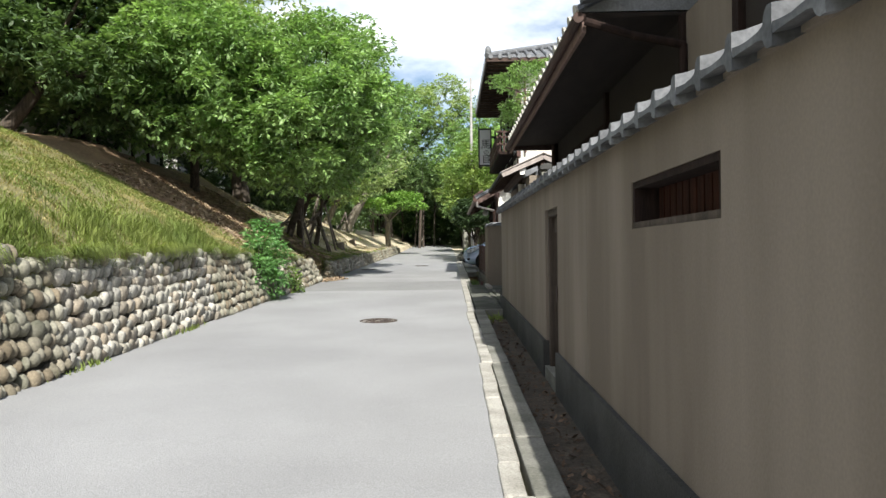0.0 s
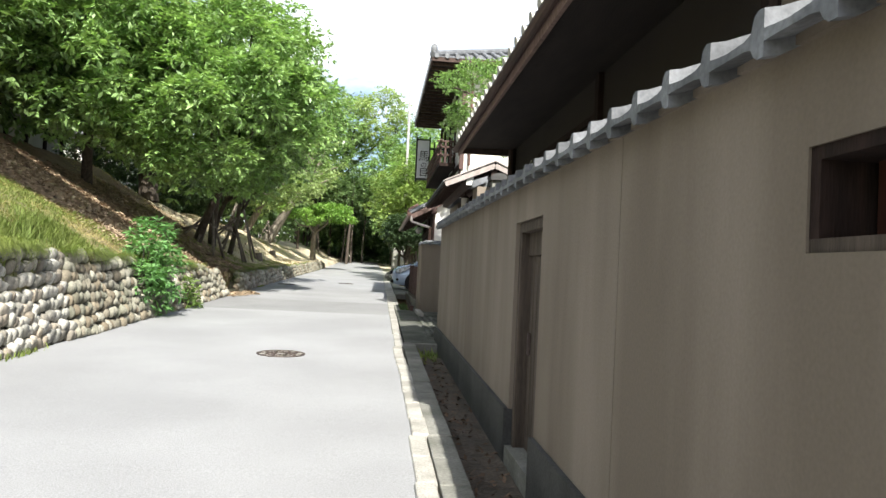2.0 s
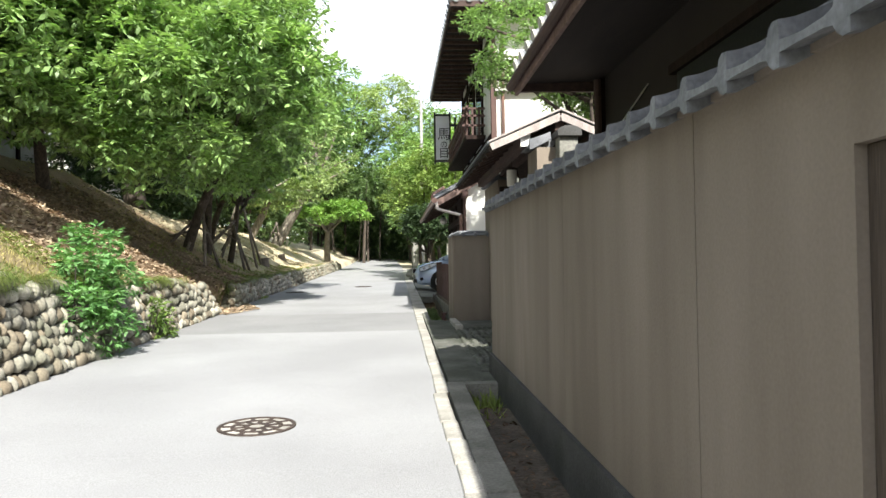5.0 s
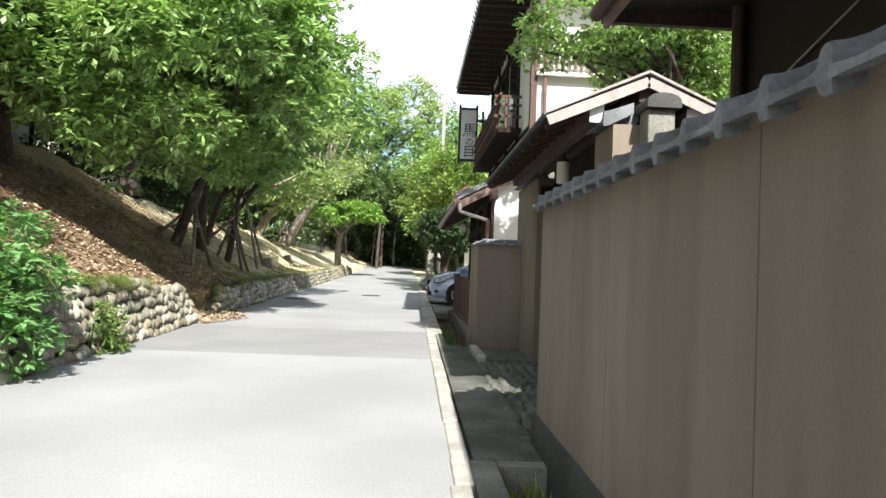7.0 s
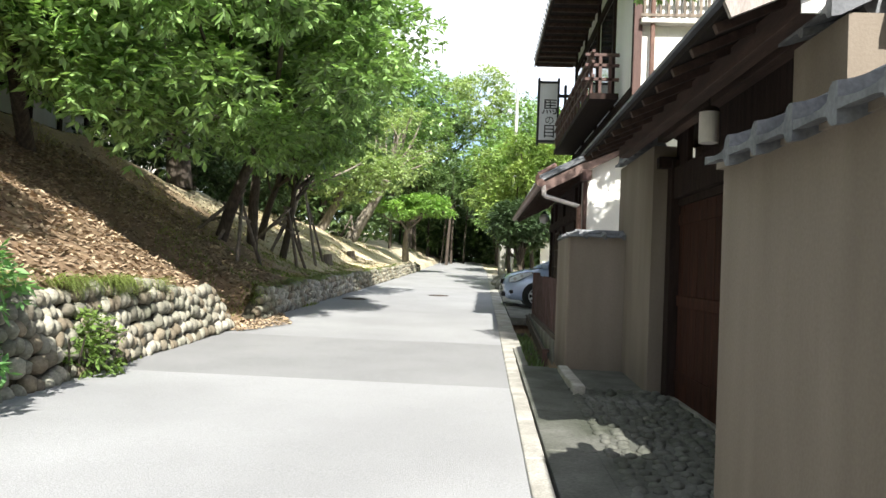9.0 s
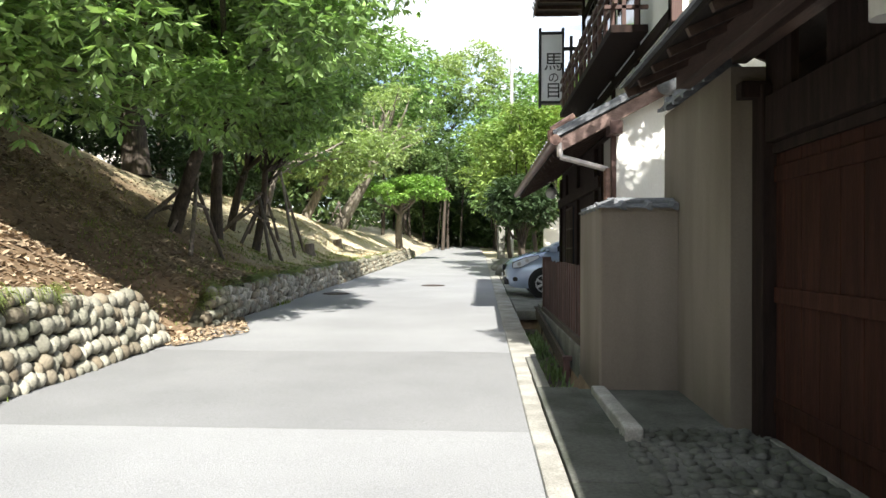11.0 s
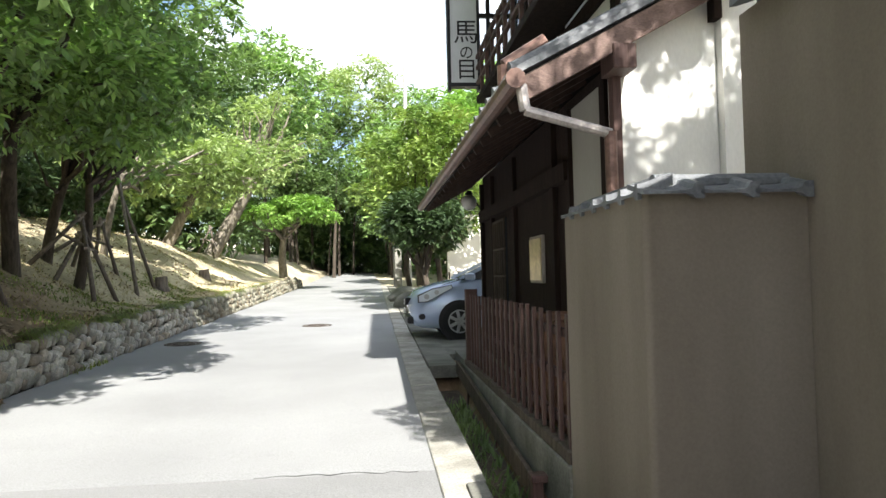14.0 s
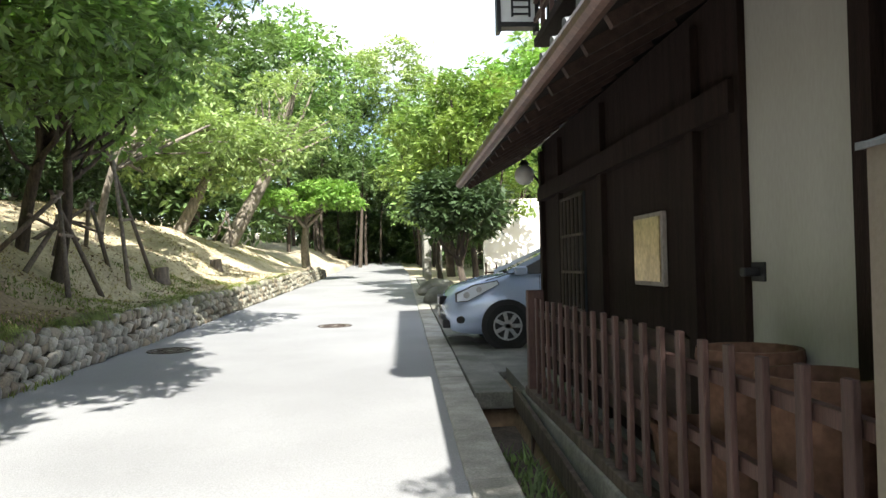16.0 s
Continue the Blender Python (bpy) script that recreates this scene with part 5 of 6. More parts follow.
def utility_pole():
    t = thing("utility_pole", "slender grey concrete utility pole with wires", "utility pole")
    bm = bmesh.new()
    rod(bm, (1.6, 53, 0.8), (1.6, 53, 14.0), 0.13, 0.08, 12)
    part("pole", bm, M_POLECONC, t)
    bm = bmesh.new()
    pts = [Vector((1.7 + 2.6 * u, 53 - 22 * u, 10.2 - 4 * u - 1.6 * math.sin(math.pi * u))) for u in np.linspace(0, 1, 12)]
    for p, q in zip(pts, pts[1:]):
        rod(bm, p, q, 0.012, 0.012, 5)
    part("wire", bm, M_BLACK, t)


utility_pole()


# ---- trees ----
RNG = np.random.default_rng(7)


def leaf_cloud(centres, radii, counts, size, rng, flat=0.75, droop=0.35, spray=6):
    """Sprays of folded, drooping leaves over the outer part of each clump; returns verts and quads."""
    vs = []
    for c, r, n in zip(centres, radii, counts):
        m = max(1, n // spray)
        d = rng.normal(size=(m, 3))
        d /= np.linalg.norm(d, axis=1)[:, None]
        d[:, 2] = np.where(rng.random(m) < 0.45, np.abs(d[:, 2]), d[:, 2])
        rad = r * (0.45 + 0.65 * rng.random(m) ** 0.5)
        p = np.array(c) + d * rad[:, None] * np.array([1, 1, flat])
        p = np.repeat(p, spray, 0)
        d = np.repeat(d, spray, 0)
        n = len(p)
        az = rng.uniform(0, 2 * np.pi, n)
        tilt = rng.normal(-droop, 0.35, n)
        u = np.stack([np.cos(az) * np.cos(tilt), np.sin(az) * np.cos(tilt), np.sin(tilt)], 1) + 0.55 * d
        u /= np.linalg.norm(u, axis=1)[:, None]
        side = np.cross(u, np.array([0, 0, 1.0]) + 0.35 * rng.normal(size=(n, 3)))
        side /= np.linalg.norm(side, axis=1)[:, None] + 1e-9
        s = size * rng.uniform(0.6, 1.3, n)[:, None]
        p = p + u * s * 0.15
        vs.append(np.stack([p, p + u * s * 0.45 + side * s * 0.2, p + u * s, p + u * s * 0.45 - side * s * 0.2], 1).reshape(-1, 3))
    v = np.concatenate(vs)
    f = np.arange(len(v)).reshape(-1, 4)
    return v, f


def limb_path(p, q, bend, rng, n=5):
    p, q = Vector(p), Vector(q)
    off = Vector(rng.normal(size=3) * bend)
    return [p.lerp(q, u) + off * math.sin(math.pi * u) for u in np.linspace(0, 1, n)]


def tube(bm, pts, r0, r1, n=7):
    rings = []
    for i, p in enumerate(pts):
        d = (pts[min(i + 1, len(pts) - 1)] - pts[max(i - 1, 0)]).normalized()
        a = d.orthogonal().normalized()
        b = d.cross(a)
        r = r0 + (r1 - r0) * i / (len(pts) - 1)
        rings.append([bm.verts.new(p + (a * math.cos(t) + b * math.sin(t)) * r) for t in np.linspace(0, 2 * math.pi, n, endpoint=False)])
    for A, B in zip(rings, rings[1:]):
        # pair vertices by the smallest twist
        k = min(range(n), key=lambda s: (A[0].co - B[s].co).length)
        for i in range(n):
            bm.faces.new((A[i], A[(i + 1) % n], B[(i + 1 + k) % n], B[(i + k) % n]))


def tree(name, base, fork, crown, spread, nclump, clump_r, leaves, leaf_size, leaf_mat, bark, r0, label, category="tree", group="", flat=0.75, seed=1, nlimb=None):
    """A trunk from base to fork, limbs to clumps within the crown's ellipsoid, leaves round each clump."""
    rng = np.random.default_rng(seed)
    t = thing(name, label, category, group)
    crown, spread = np.array(crown, float), np.array(spread, float)
    cs = []
    while len(cs) < nclump:
        d = rng.normal(size=3)
        d /= np.linalg.norm(d)
        c = crown + d * spread * (0.45 + 0.55 * rng.random() ** 0.5)
        if len(cs) < 4 or min(np.linalg.norm(c - k) for k in cs) > clump_r * 0.45:
            cs.append(c)
    rs = clump_r * rng.uniform(0.6, 1.25, nclump)
    w = rs ** 2
    counts = np.maximum(20, (leaves * w / w.sum()).astype(int))
    bm = bmesh.new()
    trunk = limb_path(base, fork, 0.12, rng, 6)
    tube(bm, trunk, r0, r0 * 0.62, 10)
    part("trunk", bm, bark, t, smooth=True)
    for c in cs[: (nlimb if nlimb is not None else min(9, nclump))]:
        bm = bmesh.new()
        st = trunk[-1] if rng.random() < 0.6 else trunk[-2]
        tube(bm, limb_path(st, c, 0.25, rng), r0 * 0.42, 0.02, 6)
        part("limb", bm, bark, t, smooth=True)
    v, f = leaf_cloud(cs, rs, counts, leaf_size, rng, flat)
    ob = new("crown", arrays_mesh("crown", v, f, leaf_mat))
    ob.parent = t
    return t


def gz(x, y, dz=-0.1):
    return (x, y, ground_z(x, y) + dz)


# trees on the bank
BT = "bank trees"
PT = "propped trees"
tree("tree", gz(-6.4, 28.8), (-5.0, 27.6, 4.6), (-4.8, 23.5, 6.0), (3.0, 3.5, 2.7), 80, 0.76, 60000, 0.185, M_LEAF, M_BARK, 0.16, "leaning broad-leaved tree held by wooden props", group=PT, seed=3, nlimb=16)
tree("tree", gz(-8.6, 24.6), (-8.0, 23.0, 5.6), (-7.2, 21.2, 6.6), (2.2, 2.6, 2.3), 50, 0.78, 32000, 0.185, M_LEAF, M_BARK, 0.16, "broad-leaved tree reaching over the shaded slope", group=BT, seed=17, nlimb=10)
tree("tree", gz(-6.5, 31.6), (-6.0, 30.6, 5.0), (-4.6, 28.8, 7.4), (2.6, 3.0, 3.4), 46, 0.9, 26000, 0.2, M_LEAF, M_BARK, 0.16, "tall broad-leaved tree on the bank", group=BT, seed=4, nlimb=12)
tree("tree", gz(-9.8, 34.3), (-9.9, 34.0, 7.5), (-11.4, 32.0, 8.9), (3.6, 4.4, 3.4), 46, 1.2, 16000, 0.3, M_LEAF, M_BARK, 0.42, "large thick-trunked tree on the upper bank", group=BT, seed=5)
tree("tree", gz(-12.6, 20.4), (-11.2, 20.8, 7.0), (-9.8, 21.2, 8.0), (2.8, 3.0, 3.0), 48, 1.0, 26000, 0.24, M_LEAFDARK, M_BARK, 0.22, "dark evergreen tree shading the slope", group=BT, seed=6)
tree("tree", gz(-12.5, 24.5), (-12.3, 24.3, 8.0), (-11.8, 24.6, 8.8), (3.4, 4.2, 3.4), 54, 1.2, 26000, 0.3, M_LEAFDARK, M_BARK, 0.3, "dark evergreen tree on the upper slope", group=BT, seed=7)
tree("tree", gz(-7.2, 34.6), (-6.4, 34.0, 4.4), (-5.0, 31.6, 5.6), (1.8, 2.2, 1.2), 28, 0.65, 11000, 0.2, M_LEAF, M_BARK, 0.13, "broad-leaved tree held by wooden props", group=PT, seed=8, nlimb=10)
tree("tree", gz(-6.3, 34.0), (-5.9, 33.6, 3.9), (-5.6, 34.4, 5.6), (1.7, 1.9, 1.1), 24, 0.6, 8000, 0.2, M_LEAF, M_BARK, 0.12, "young broad-leaved tree held by wooden props", group=PT, seed=9, nlimb=10)
tree("tree", gz(-7.4, 38.6), (-6.7, 38.0, 4.7), (-6.4, 40.2, 5.6), (2.0, 2.4, 1.1), 28, 0.65, 8000, 0.22, M_LEAFGREY, M_PALEBARK, 0.11, "slender tree tied to a tall pair of props", group=PT, seed=18, nlimb=12)
tree("tree", gz(-8.2, 47.6), (-7.0, 47.6, 5.6), (-6.3, 47.2, 7.0), (2.8, 2.8, 2.2), 34, 0.9, 12000, 0.24, M_LEAFGREY, M_PALEBARK, 0.24, "leaning grey-barked tree on the sunny bank", group=BT, seed=10, nlimb=12)
tree("tree", gz(-7.7, 53.0), (-5.6, 53.0, 6.6), (-4.9, 53.0, 8.6), (2.2, 2.6, 2.2), 30, 0.6, 2600, 0.22, M_LEAFGREY, M_PALEBARK, 0.36, "half-bare tree with pale dead branches", group=BT, seed=11, nlimb=28)
tree("tree", gz(-4.9, 58.0), (-4.7, 57.0, 4.4), (-4.2, 55.0, 5.2), (2.7, 2.0, 0.6), 30, 0.6, 9000, 0.24, M_LEAFBRIGHT, M_PALEBARK, 0.24, "low spreading maple with bright green leaves", seed=12, flat=0.4)
tree("tree", gz(-13.0, 43.0), (-12.8, 42.8, 8.5), (-12.2, 42.2, 11.2), (3.4, 3.4, 3.0), 46, 1.1, 16000, 0.3, M_LEAF, M_BARK, 0.24, "tall broad-leaved tree above the sunny bank", group=BT, seed=13)
# Out of view; flat crown set where its shadow falls on the slope.
tree("tree", gz(-11.8, 9.0), (-10.4, 9.4, 8.0), (-8.6, 9.6, 10.5), (4.6, 2.1, 1.2), 56, 0.95, 46000, 0.27, M_LEAFDARK, M_BARK, 0.24, "unseen tall evergreen tree, added for its shade on the slope", group=BT, seed=14)
# far woods closing the lane: x, y, height, crown radius, bare trunk share, seed
far = [(-10.5, 58, 14, 4.2, 0.3, 30), (-13.5, 47, 15, 4.5, 0.3, 32), (-27, 42, 16, 5, 0.25, 33), (-7.0, 66, 14.5, 4.4, 0.36, 34), (-6.4, 80, 14, 4.4, 0.24, 36), (2.4, 77, 14.5, 4.4, 0.22, 37), (5.2, 70, 14, 3.8, 0.3, 40), (9.5, 62, 13, 4, 0.15, 43),
       (-23, 28, 16, 5, 0.3, 39), (-19, 20, 16, 5, 0.2, 42), (-15, 14, 15, 4.5, 0.2, 45), (-20, 50, 17, 5.5, 0.2, 48), (5.5, 52, 10.5, 3.2, 0.2, 46), (11, 52, 12, 4, 0.15, 49), (-16, 62, 16, 5, 0.2, 51), (-11, 75, 16, 5, 0.2, 54), (-5.5, 84, 16, 5, 0.2, 57), (4, 88, 17, 5, 0.2, 60), (11, 78, 16, 5, 0.2, 63), (2.6, 60, 9.5, 2.6, 0.25, 31), (7.4, 57, 11.5, 3.2, 0.15, 35)]
for x, y, hgt, r, bare, sd in far:
    z = ground_z(x, y)
    m = (M_LEAFDARK, M_LEAF, M_LEAFGREY)[sd % 3]
    mid = (1 + bare) / 2
    tree("tree", (x, y, z - 0.1), (x + 0.2, y, z + hgt * mid), (x, y, z + hgt * mid), (r, r, hgt * (1 - bare) / 2), 46, r * 0.34, 11000, 0.42, m, M_BARK, 0.25 if y < 65 else 0.13, "woodland tree in the grove beyond the lane", group="grove", seed=sd, nlimb=5)
# understorey that keeps the grove dark behind the trunks
for k, (x, y) in enumerate(((-14, 66), (-8, 86), (-1, 90), (6, 84), (-18, 55), (-22, 40), (12, 66), (-24, 28), (3, 94), (-4, 94), (-24, 36), (-21, 20), (-13, 56), (8, 72), (-20, 14), (-11.5, 64), (-5, 92))):
    z = ground_z(x, y)
    v, f = leaf_cloud([(x + dx, y + dy, z + 1.5 + dz) for dx in (-3, 0, 3) for dy in (-1.5, 1.5) for dz in (0, 2.2)], [2.2] * 12, [600] * 12, 0.5, np.random.default_rng(90 + k))
    tagged(new("undergrowth", arrays_mesh("undergrowth", v, f, M_LEAFDARK)), "dark undergrowth beneath the grove", "undergrowth", kind="stuff")
for k, (x, y) in enumerate(((-10.6, 38.5), (-12.8, 37.0), (-9.6, 41.5), (-11.4, 46.0), (-17.5, 40.5))):
    z = ground_z(x, y)
    v, f = leaf_cloud([(x + dx, y + dy, z + 0.7 + dz) for dx in (-0.9, 0, 0.9) for dy in (-0.7, 0.7) for dz in (0, 0.9)], [0.9] * 12, [420] * 12, 0.22, np.random.default_rng(290 + k))
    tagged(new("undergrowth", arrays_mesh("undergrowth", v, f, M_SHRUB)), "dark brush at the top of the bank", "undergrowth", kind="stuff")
# thin trunks in the shade of the grove
rt = random.Random(12)
for k in range(16):
    x, y = rt.uniform(-9, 6), rt.uniform(76, 88)
    z = ground_z(x, y)
    tree("tree", (x, y, z - 0.1), (x + rt.uniform(-0.6, 0.6), y, z + 5.5), (x, y, z + 7.5), (1.8, 1.8, 2.4), 12, 0.9, 1600, 0.36, M_LEAFDARK, M_BARK, rt.uniform(0.09, 0.16), "thin-trunked young tree in the shade of the grove", group="grove", seed=200 + k, nlimb=4)
for k, (x, y) in enumerate(((-6, 99), (0, 99), (6, 98), (-11, 97), (11, 95), (-3, 99), (3, 100))):
    z = ground_z(x, y)
    v, f = leaf_cloud([(x + dx, y, z + 1.2 + dz) for dx in (-3, 0, 3) for dz in (0, 2.5, 5.0, 7.5)], [2.6] * 12, [700] * 12, 0.55, np.random.default_rng(190 + k))
    tagged(new("undergrowth", arrays_mesh("undergrowth", v, f, M_LEAFDARK)), "dark undergrowth beneath the grove", "undergrowth", kind="stuff")
# tree against the sky
tree("tree", gz(-8.0, 85), (-4.5, 84, 13.0), (-1.6, 82, 17.5), (3.8, 3.4, 3.6), 34, 1.1, 8000, 0.4, M_LEAFGREY, M_BARK, 0.28, "tall airy tree against the sky", seed=60)
# right-hand garden trees past the car
for (x, y, zc, sp, m, sd, lab) in ((1.9, 40.5, 5.0, (1.9, 2.2, 2.0), M_LEAFYELLOW, 61, "bushy yellow-green garden tree with several stems"), (5.2, 44.2, 5.0, (1.5, 1.5, 1.3), M_LEAF, 62, "bushy green garden tree behind the yard wall"),
                               (1.4, 46.0, 5.6, (2.3, 2.3, 2.6), M_LEAFYELLOW, 63, "rounded sunlit tree leaning over the lane"), (3.8, 43.5, 6.6, (2.2, 2.4, 2.2), M_LEAFBRIGHT, 64, "bright green garden tree"), (1.35, 38.0, 3.3, (0.8, 1.1, 0.6), M_SHRUB, 65, "clipped garden shrub on bare stems, shade put into its leaf colour")):
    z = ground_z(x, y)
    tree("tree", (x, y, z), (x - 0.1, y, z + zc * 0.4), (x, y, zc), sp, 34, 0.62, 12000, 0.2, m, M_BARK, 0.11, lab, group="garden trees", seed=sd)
# maple behind the wall by the gate
tree("tree", (3.9, 19.0, 0.3), (3.5, 18.9, 4.4), (2.75, 18.8, 5.55), (1.65, 0.9, 0.95), 60, 0.38, 34000, 0.08, M_LEAF, M_BARK, 0.1, "garden maple with fine green leaves beside the gate", seed=66, flat=0.5, nlimb=16)
tree("tree", (5.0, 20.4, 0.3), (4.9, 20.2, 4.2), (4.2, 19.8, 4.95), (1.2, 0.9, 1.0), 44, 0.5, 20000, 0.11, M_LEAF, M_BARK, 0.09, "garden maple behind the wall", seed=67, flat=0.6, nlimb=12)


# ---- props on the bank ----
def prop_set(feet, top, bar=0.5):
    """Poles leaning from their feet on the bank to one lashing, with a crossbar."""
    t = thing("tree_prop", "weathered wooden poles bracing a tree", "tree prop", "tree props")
    top = Vector(top)
    ends = []
    for k, (x, y) in enumerate(feet):
        p = Vector((x, y, ground_z(x, y) - 0.12))
        q = top + (top - p).normalized() * 0.18 + Vector((0.05 * math.cos(k * 2.4), 0.05 * math.sin(k * 2.4), 0))
        bm = bmesh.new()
        tube(bm, [p, p.lerp(q, 0.5) + Vector((0.012, -0.01, 0)), q], 0.05, 0.038, 8)
        bmesh.ops.holes_fill(bm, edges=bm.edges)
        part("pole", bm, M_POLE, t, smooth=True)
        ends.append(p.lerp(q, bar))
    for a, b in zip(ends, ends[1:]):
        bm = bmesh.new()
        d = (b - a).normalized() * 0.12
        rod(bm, a - d, b + d, 0.032, 0.03, 8)
        part("crossbar", bm, M_POLE, t)
    bm = bmesh.new()
    rod(bm, top - Vector((0, 0, 0.07)), top + Vector((0, 0, 0.07)), 0.085, 0.085, 10)
    part("lashing", bm, M_PALEWOOD, t, "straw rope lashing")


prop_set(((-5.48, 27.4), (-5.52, 29.4), (-6.7, 28.0)), (-5.95, 28.8, 3.25), 0.62)
prop_set(((-6.3, 28.3), (-7.2, 29.4)), (-6.25, 29.0, 2.75))
prop_set(((-5.4, 32.5), (-5.6, 34.4), (-7.0, 33.2)), (-6.1, 33.6, 3.2), 0.6)
prop_set(((-6.9, 35.2), (-6.4, 33.0)), (-6.3, 34.2, 2.9), 0.7)
prop_set(((-5.54, 35.5), (-5.75, 37.65)), (-6.55, 37.2, 4.45), 0.5)
prop_set(((-6.2, 36.2), (-7.6, 35.6), (-7.2, 37.4)), (-6.7, 36.4, 3.3), 0.55)
prop_set(((-7.2, 51.6), (-8.1, 52.0), (-7.4, 53.0)), (-7.5, 52.2, 4.2), 0.55)


def stump(x, y, r, h):
    bm = bmesh.new()
    rings = []
    for z, k in ((-0.1, 1.35), (0.06, 1.08), (h * 0.6, 1.0), (h, 0.96)):
        rings.append([bm.verts.new((x + r * k * (1 + 0.12 * math.sin(3 * a + y)) * math.cos(a), y + r * k * math.sin(a), ground_z(x, y) + z + (0.02 * math.cos(a) if z == h else 0))) for a in np.linspace(0, 2 * math.pi, 14, endpoint=False)])
    for A, B in zip(rings, rings[1:]):
        for i in range(14):
            bm.faces.new((A[i], A[(i + 1) % 14], B[(i + 1) % 14], B[i]))
    bm.faces.new(rings[-1])
    solid("tree_stump", bm, M_POLE, "low sawn tree stump on the bank", "stump", "stumps on the bank")


stump(-5.7, 37.9, 0.16, 0.3)
stump(-5.9, 43.75, 0.17, 0.3)


# ---- shrub on the retaining wall ----
def shrub(name, c, r, n, size, mat, label, seed):
    v, f = leaf_cloud([(c[0] + dx * r, c[1] + dy * r, c[2] + dz * r) for dx, dy, dz in ((0, 0, 0), (0.2, 0.7, 0.2), (0.1, -0.6, -0.3), (0, 0.1, 0.9), (0.25, 0.3, -0.8), (0.1, -0.3, 0.4))], [r * 0.6] * 6, [n // 6] * 6, size, np.random.default_rng(seed))
    t = thing(name, label, "shrub")
    ob = new("foliage", arrays_mesh("foliage", v, f, mat))
    ob.parent = t
    for k in range(5):
        bm = bmesh.new()
        rod(bm, (c[0] - 0.1, c[1] + 0.1 * k - 0.2, c[2] - r), (c[0] + 0.1, c[1] + 0.3 * k - 0.6, c[2] + r * 0.5), 0.015, 0.008, 5)
        part("stem", bm, M_BARK, t)


shrub("shrub", (-4.28, 16.55, 1.3), 0.68, 4200, 0.115, M_SHRUBLEAF, "leafy green shrub growing out of the stone wall", 71)
shrub("shrub", (-4.1, 18.9, 0.72), 0.3, 900, 0.09, M_LEAFYELLOW, "small weed clump at the wall foot", 72)


# ---- hillside house ----
def hill_house():
    h = thing("hillside_house", "old half-timbered house shaded by trees on the slope", "house")
    x, y0, y1 = -15.0, 27.5, 37.7
    z = ground_z(-14.6, 32) - 0.1
    bm = bmesh.new()
    box(bm, x - 5, x, y0, y1, z - 1.5, z + 0.9)
    part("base_wall", bm, M_DARKWOOD, h, "dark board base")
    bm = bmesh.new()
    box(bm, x - 5, x, y0, y1, z + 0.9, z + 2.5)
    part("wall", bm, M_OLDWHITE, h)
    for yy in np.arange(y0, y1 + 0.1, 1.7):
        bm = bmesh.new()
        box(bm, x + 0.002, x + 0.1, yy, yy + 0.18, z - 1.2, z + 2.5)
        part("post", bm, M_DARKWOOD, h)
    for zz in (z + 0.8, z + 1.75):
        bm = bmesh.new()
        box(bm, x + 0.101, x + 0.16, y0, y1, zz, zz + 0.16)
        part("beam", bm, M_DARKWOOD, h)
    for yy in np.arange(y0 + 0.3, y1 - 1.5, 3.4):
        bm = bmesh.new()
        box(bm, x + 0.003, x + 0.03, yy, yy + 1.3, z - 0.2, z + 0.75)
        part("window", bm, M_BLACK, h)
    tiled_roof(h, x + 1.3, z + 2.35, x - 2.5, z + 4.3, y0 - 1.0, y1 + 1.0, pitch=0.5, eave_caps=False)
    tiled_roof(h, x - 6.3, z + 2.35, x - 2.5, z + 4.3, y0 - 1.0, y1 + 1.0, pitch=0.5, eave_caps=False)


hill_house()


def white_house():
    """Sunlit white house seen between the trunks at the top of the slope."""
    h = thing("white_hill_house", "sunlit white-plastered house above the wooded slope", "house")
    x0, x1, y, z = -21.0, -15.6, 45.5, 5.4
    bm = bmesh.new()
    box(bm, x0, x1, y, y + 5, z - 1.5, z + 3.0)
    part("wall", bm, M_WHITE, h)
    for x in np.arange(x0, x1, 1.75):
        bm = bmesh.new()
        box(bm, x, x + 0.14, y - 0.05, y - 0.001, z - 1.0, z + 2.9)
        part("post", bm, M_GREYWOOD, h)
    for x in np.arange(x0 + 0.5, x1 - 1.2, 3.5):
        bm = bmesh.new()
        box(bm, x, x + 1.0, y - 0.03, y - 0.001, z + 1.0, z + 2.2)
        part("window", bm, M_GLASS, h)
    bm = bmesh.new()
    prism(bm, [(y - 0.9, z + 2.9), (y + 2.5, z + 4.6), (y + 5.9, z + 2.9), (y + 5.9, z + 2.8), (y + 2.5, z + 4.5), (y - 0.9, z + 2.8)], "x", x0 - 0.8, x1 + 0.8)
    part("roof", bm, M_TILE, h)


white_house()


# ---- grass, litter and weeds ----
def blades(name, spots, hmin, hmax, lean, width, mat, label, seed, category="grass"):
    rng = np.random.default_rng(seed)
    p = np.array(spots)
    n = len(p)
    az = rng.uniform(0, 2 * np.pi, n)
    h = rng.uniform(hmin, hmax, n)
    d = np.stack([np.cos(az), np.sin(az), np.zeros(n)], 1) * (rng.uniform(0.1, lean, n) * h)[:, None]
    s = np.stack([-np.sin(az), np.cos(az), np.zeros(n)], 1) * width
    up = np.stack([np.zeros(n), np.zeros(n), h], 1)
    v = np.stack([p - s, p + s, p + d * 0.4 + up * 0.65 + s * 0.7, p + d * 0.4 + up * 0.65 - s * 0.7, p + d + up], 1).reshape(-1, 3)
    b = np.arange(n)[:, None] * 5
    f = np.concatenate([b + np.array([[0, 1, 2]]), b + np.array([[0, 2, 3]]), b + np.array([[3, 2, 4]])])
    return tagged(new(name, arrays_mesh(name, v, f, mat)), label, category, kind="stuff")


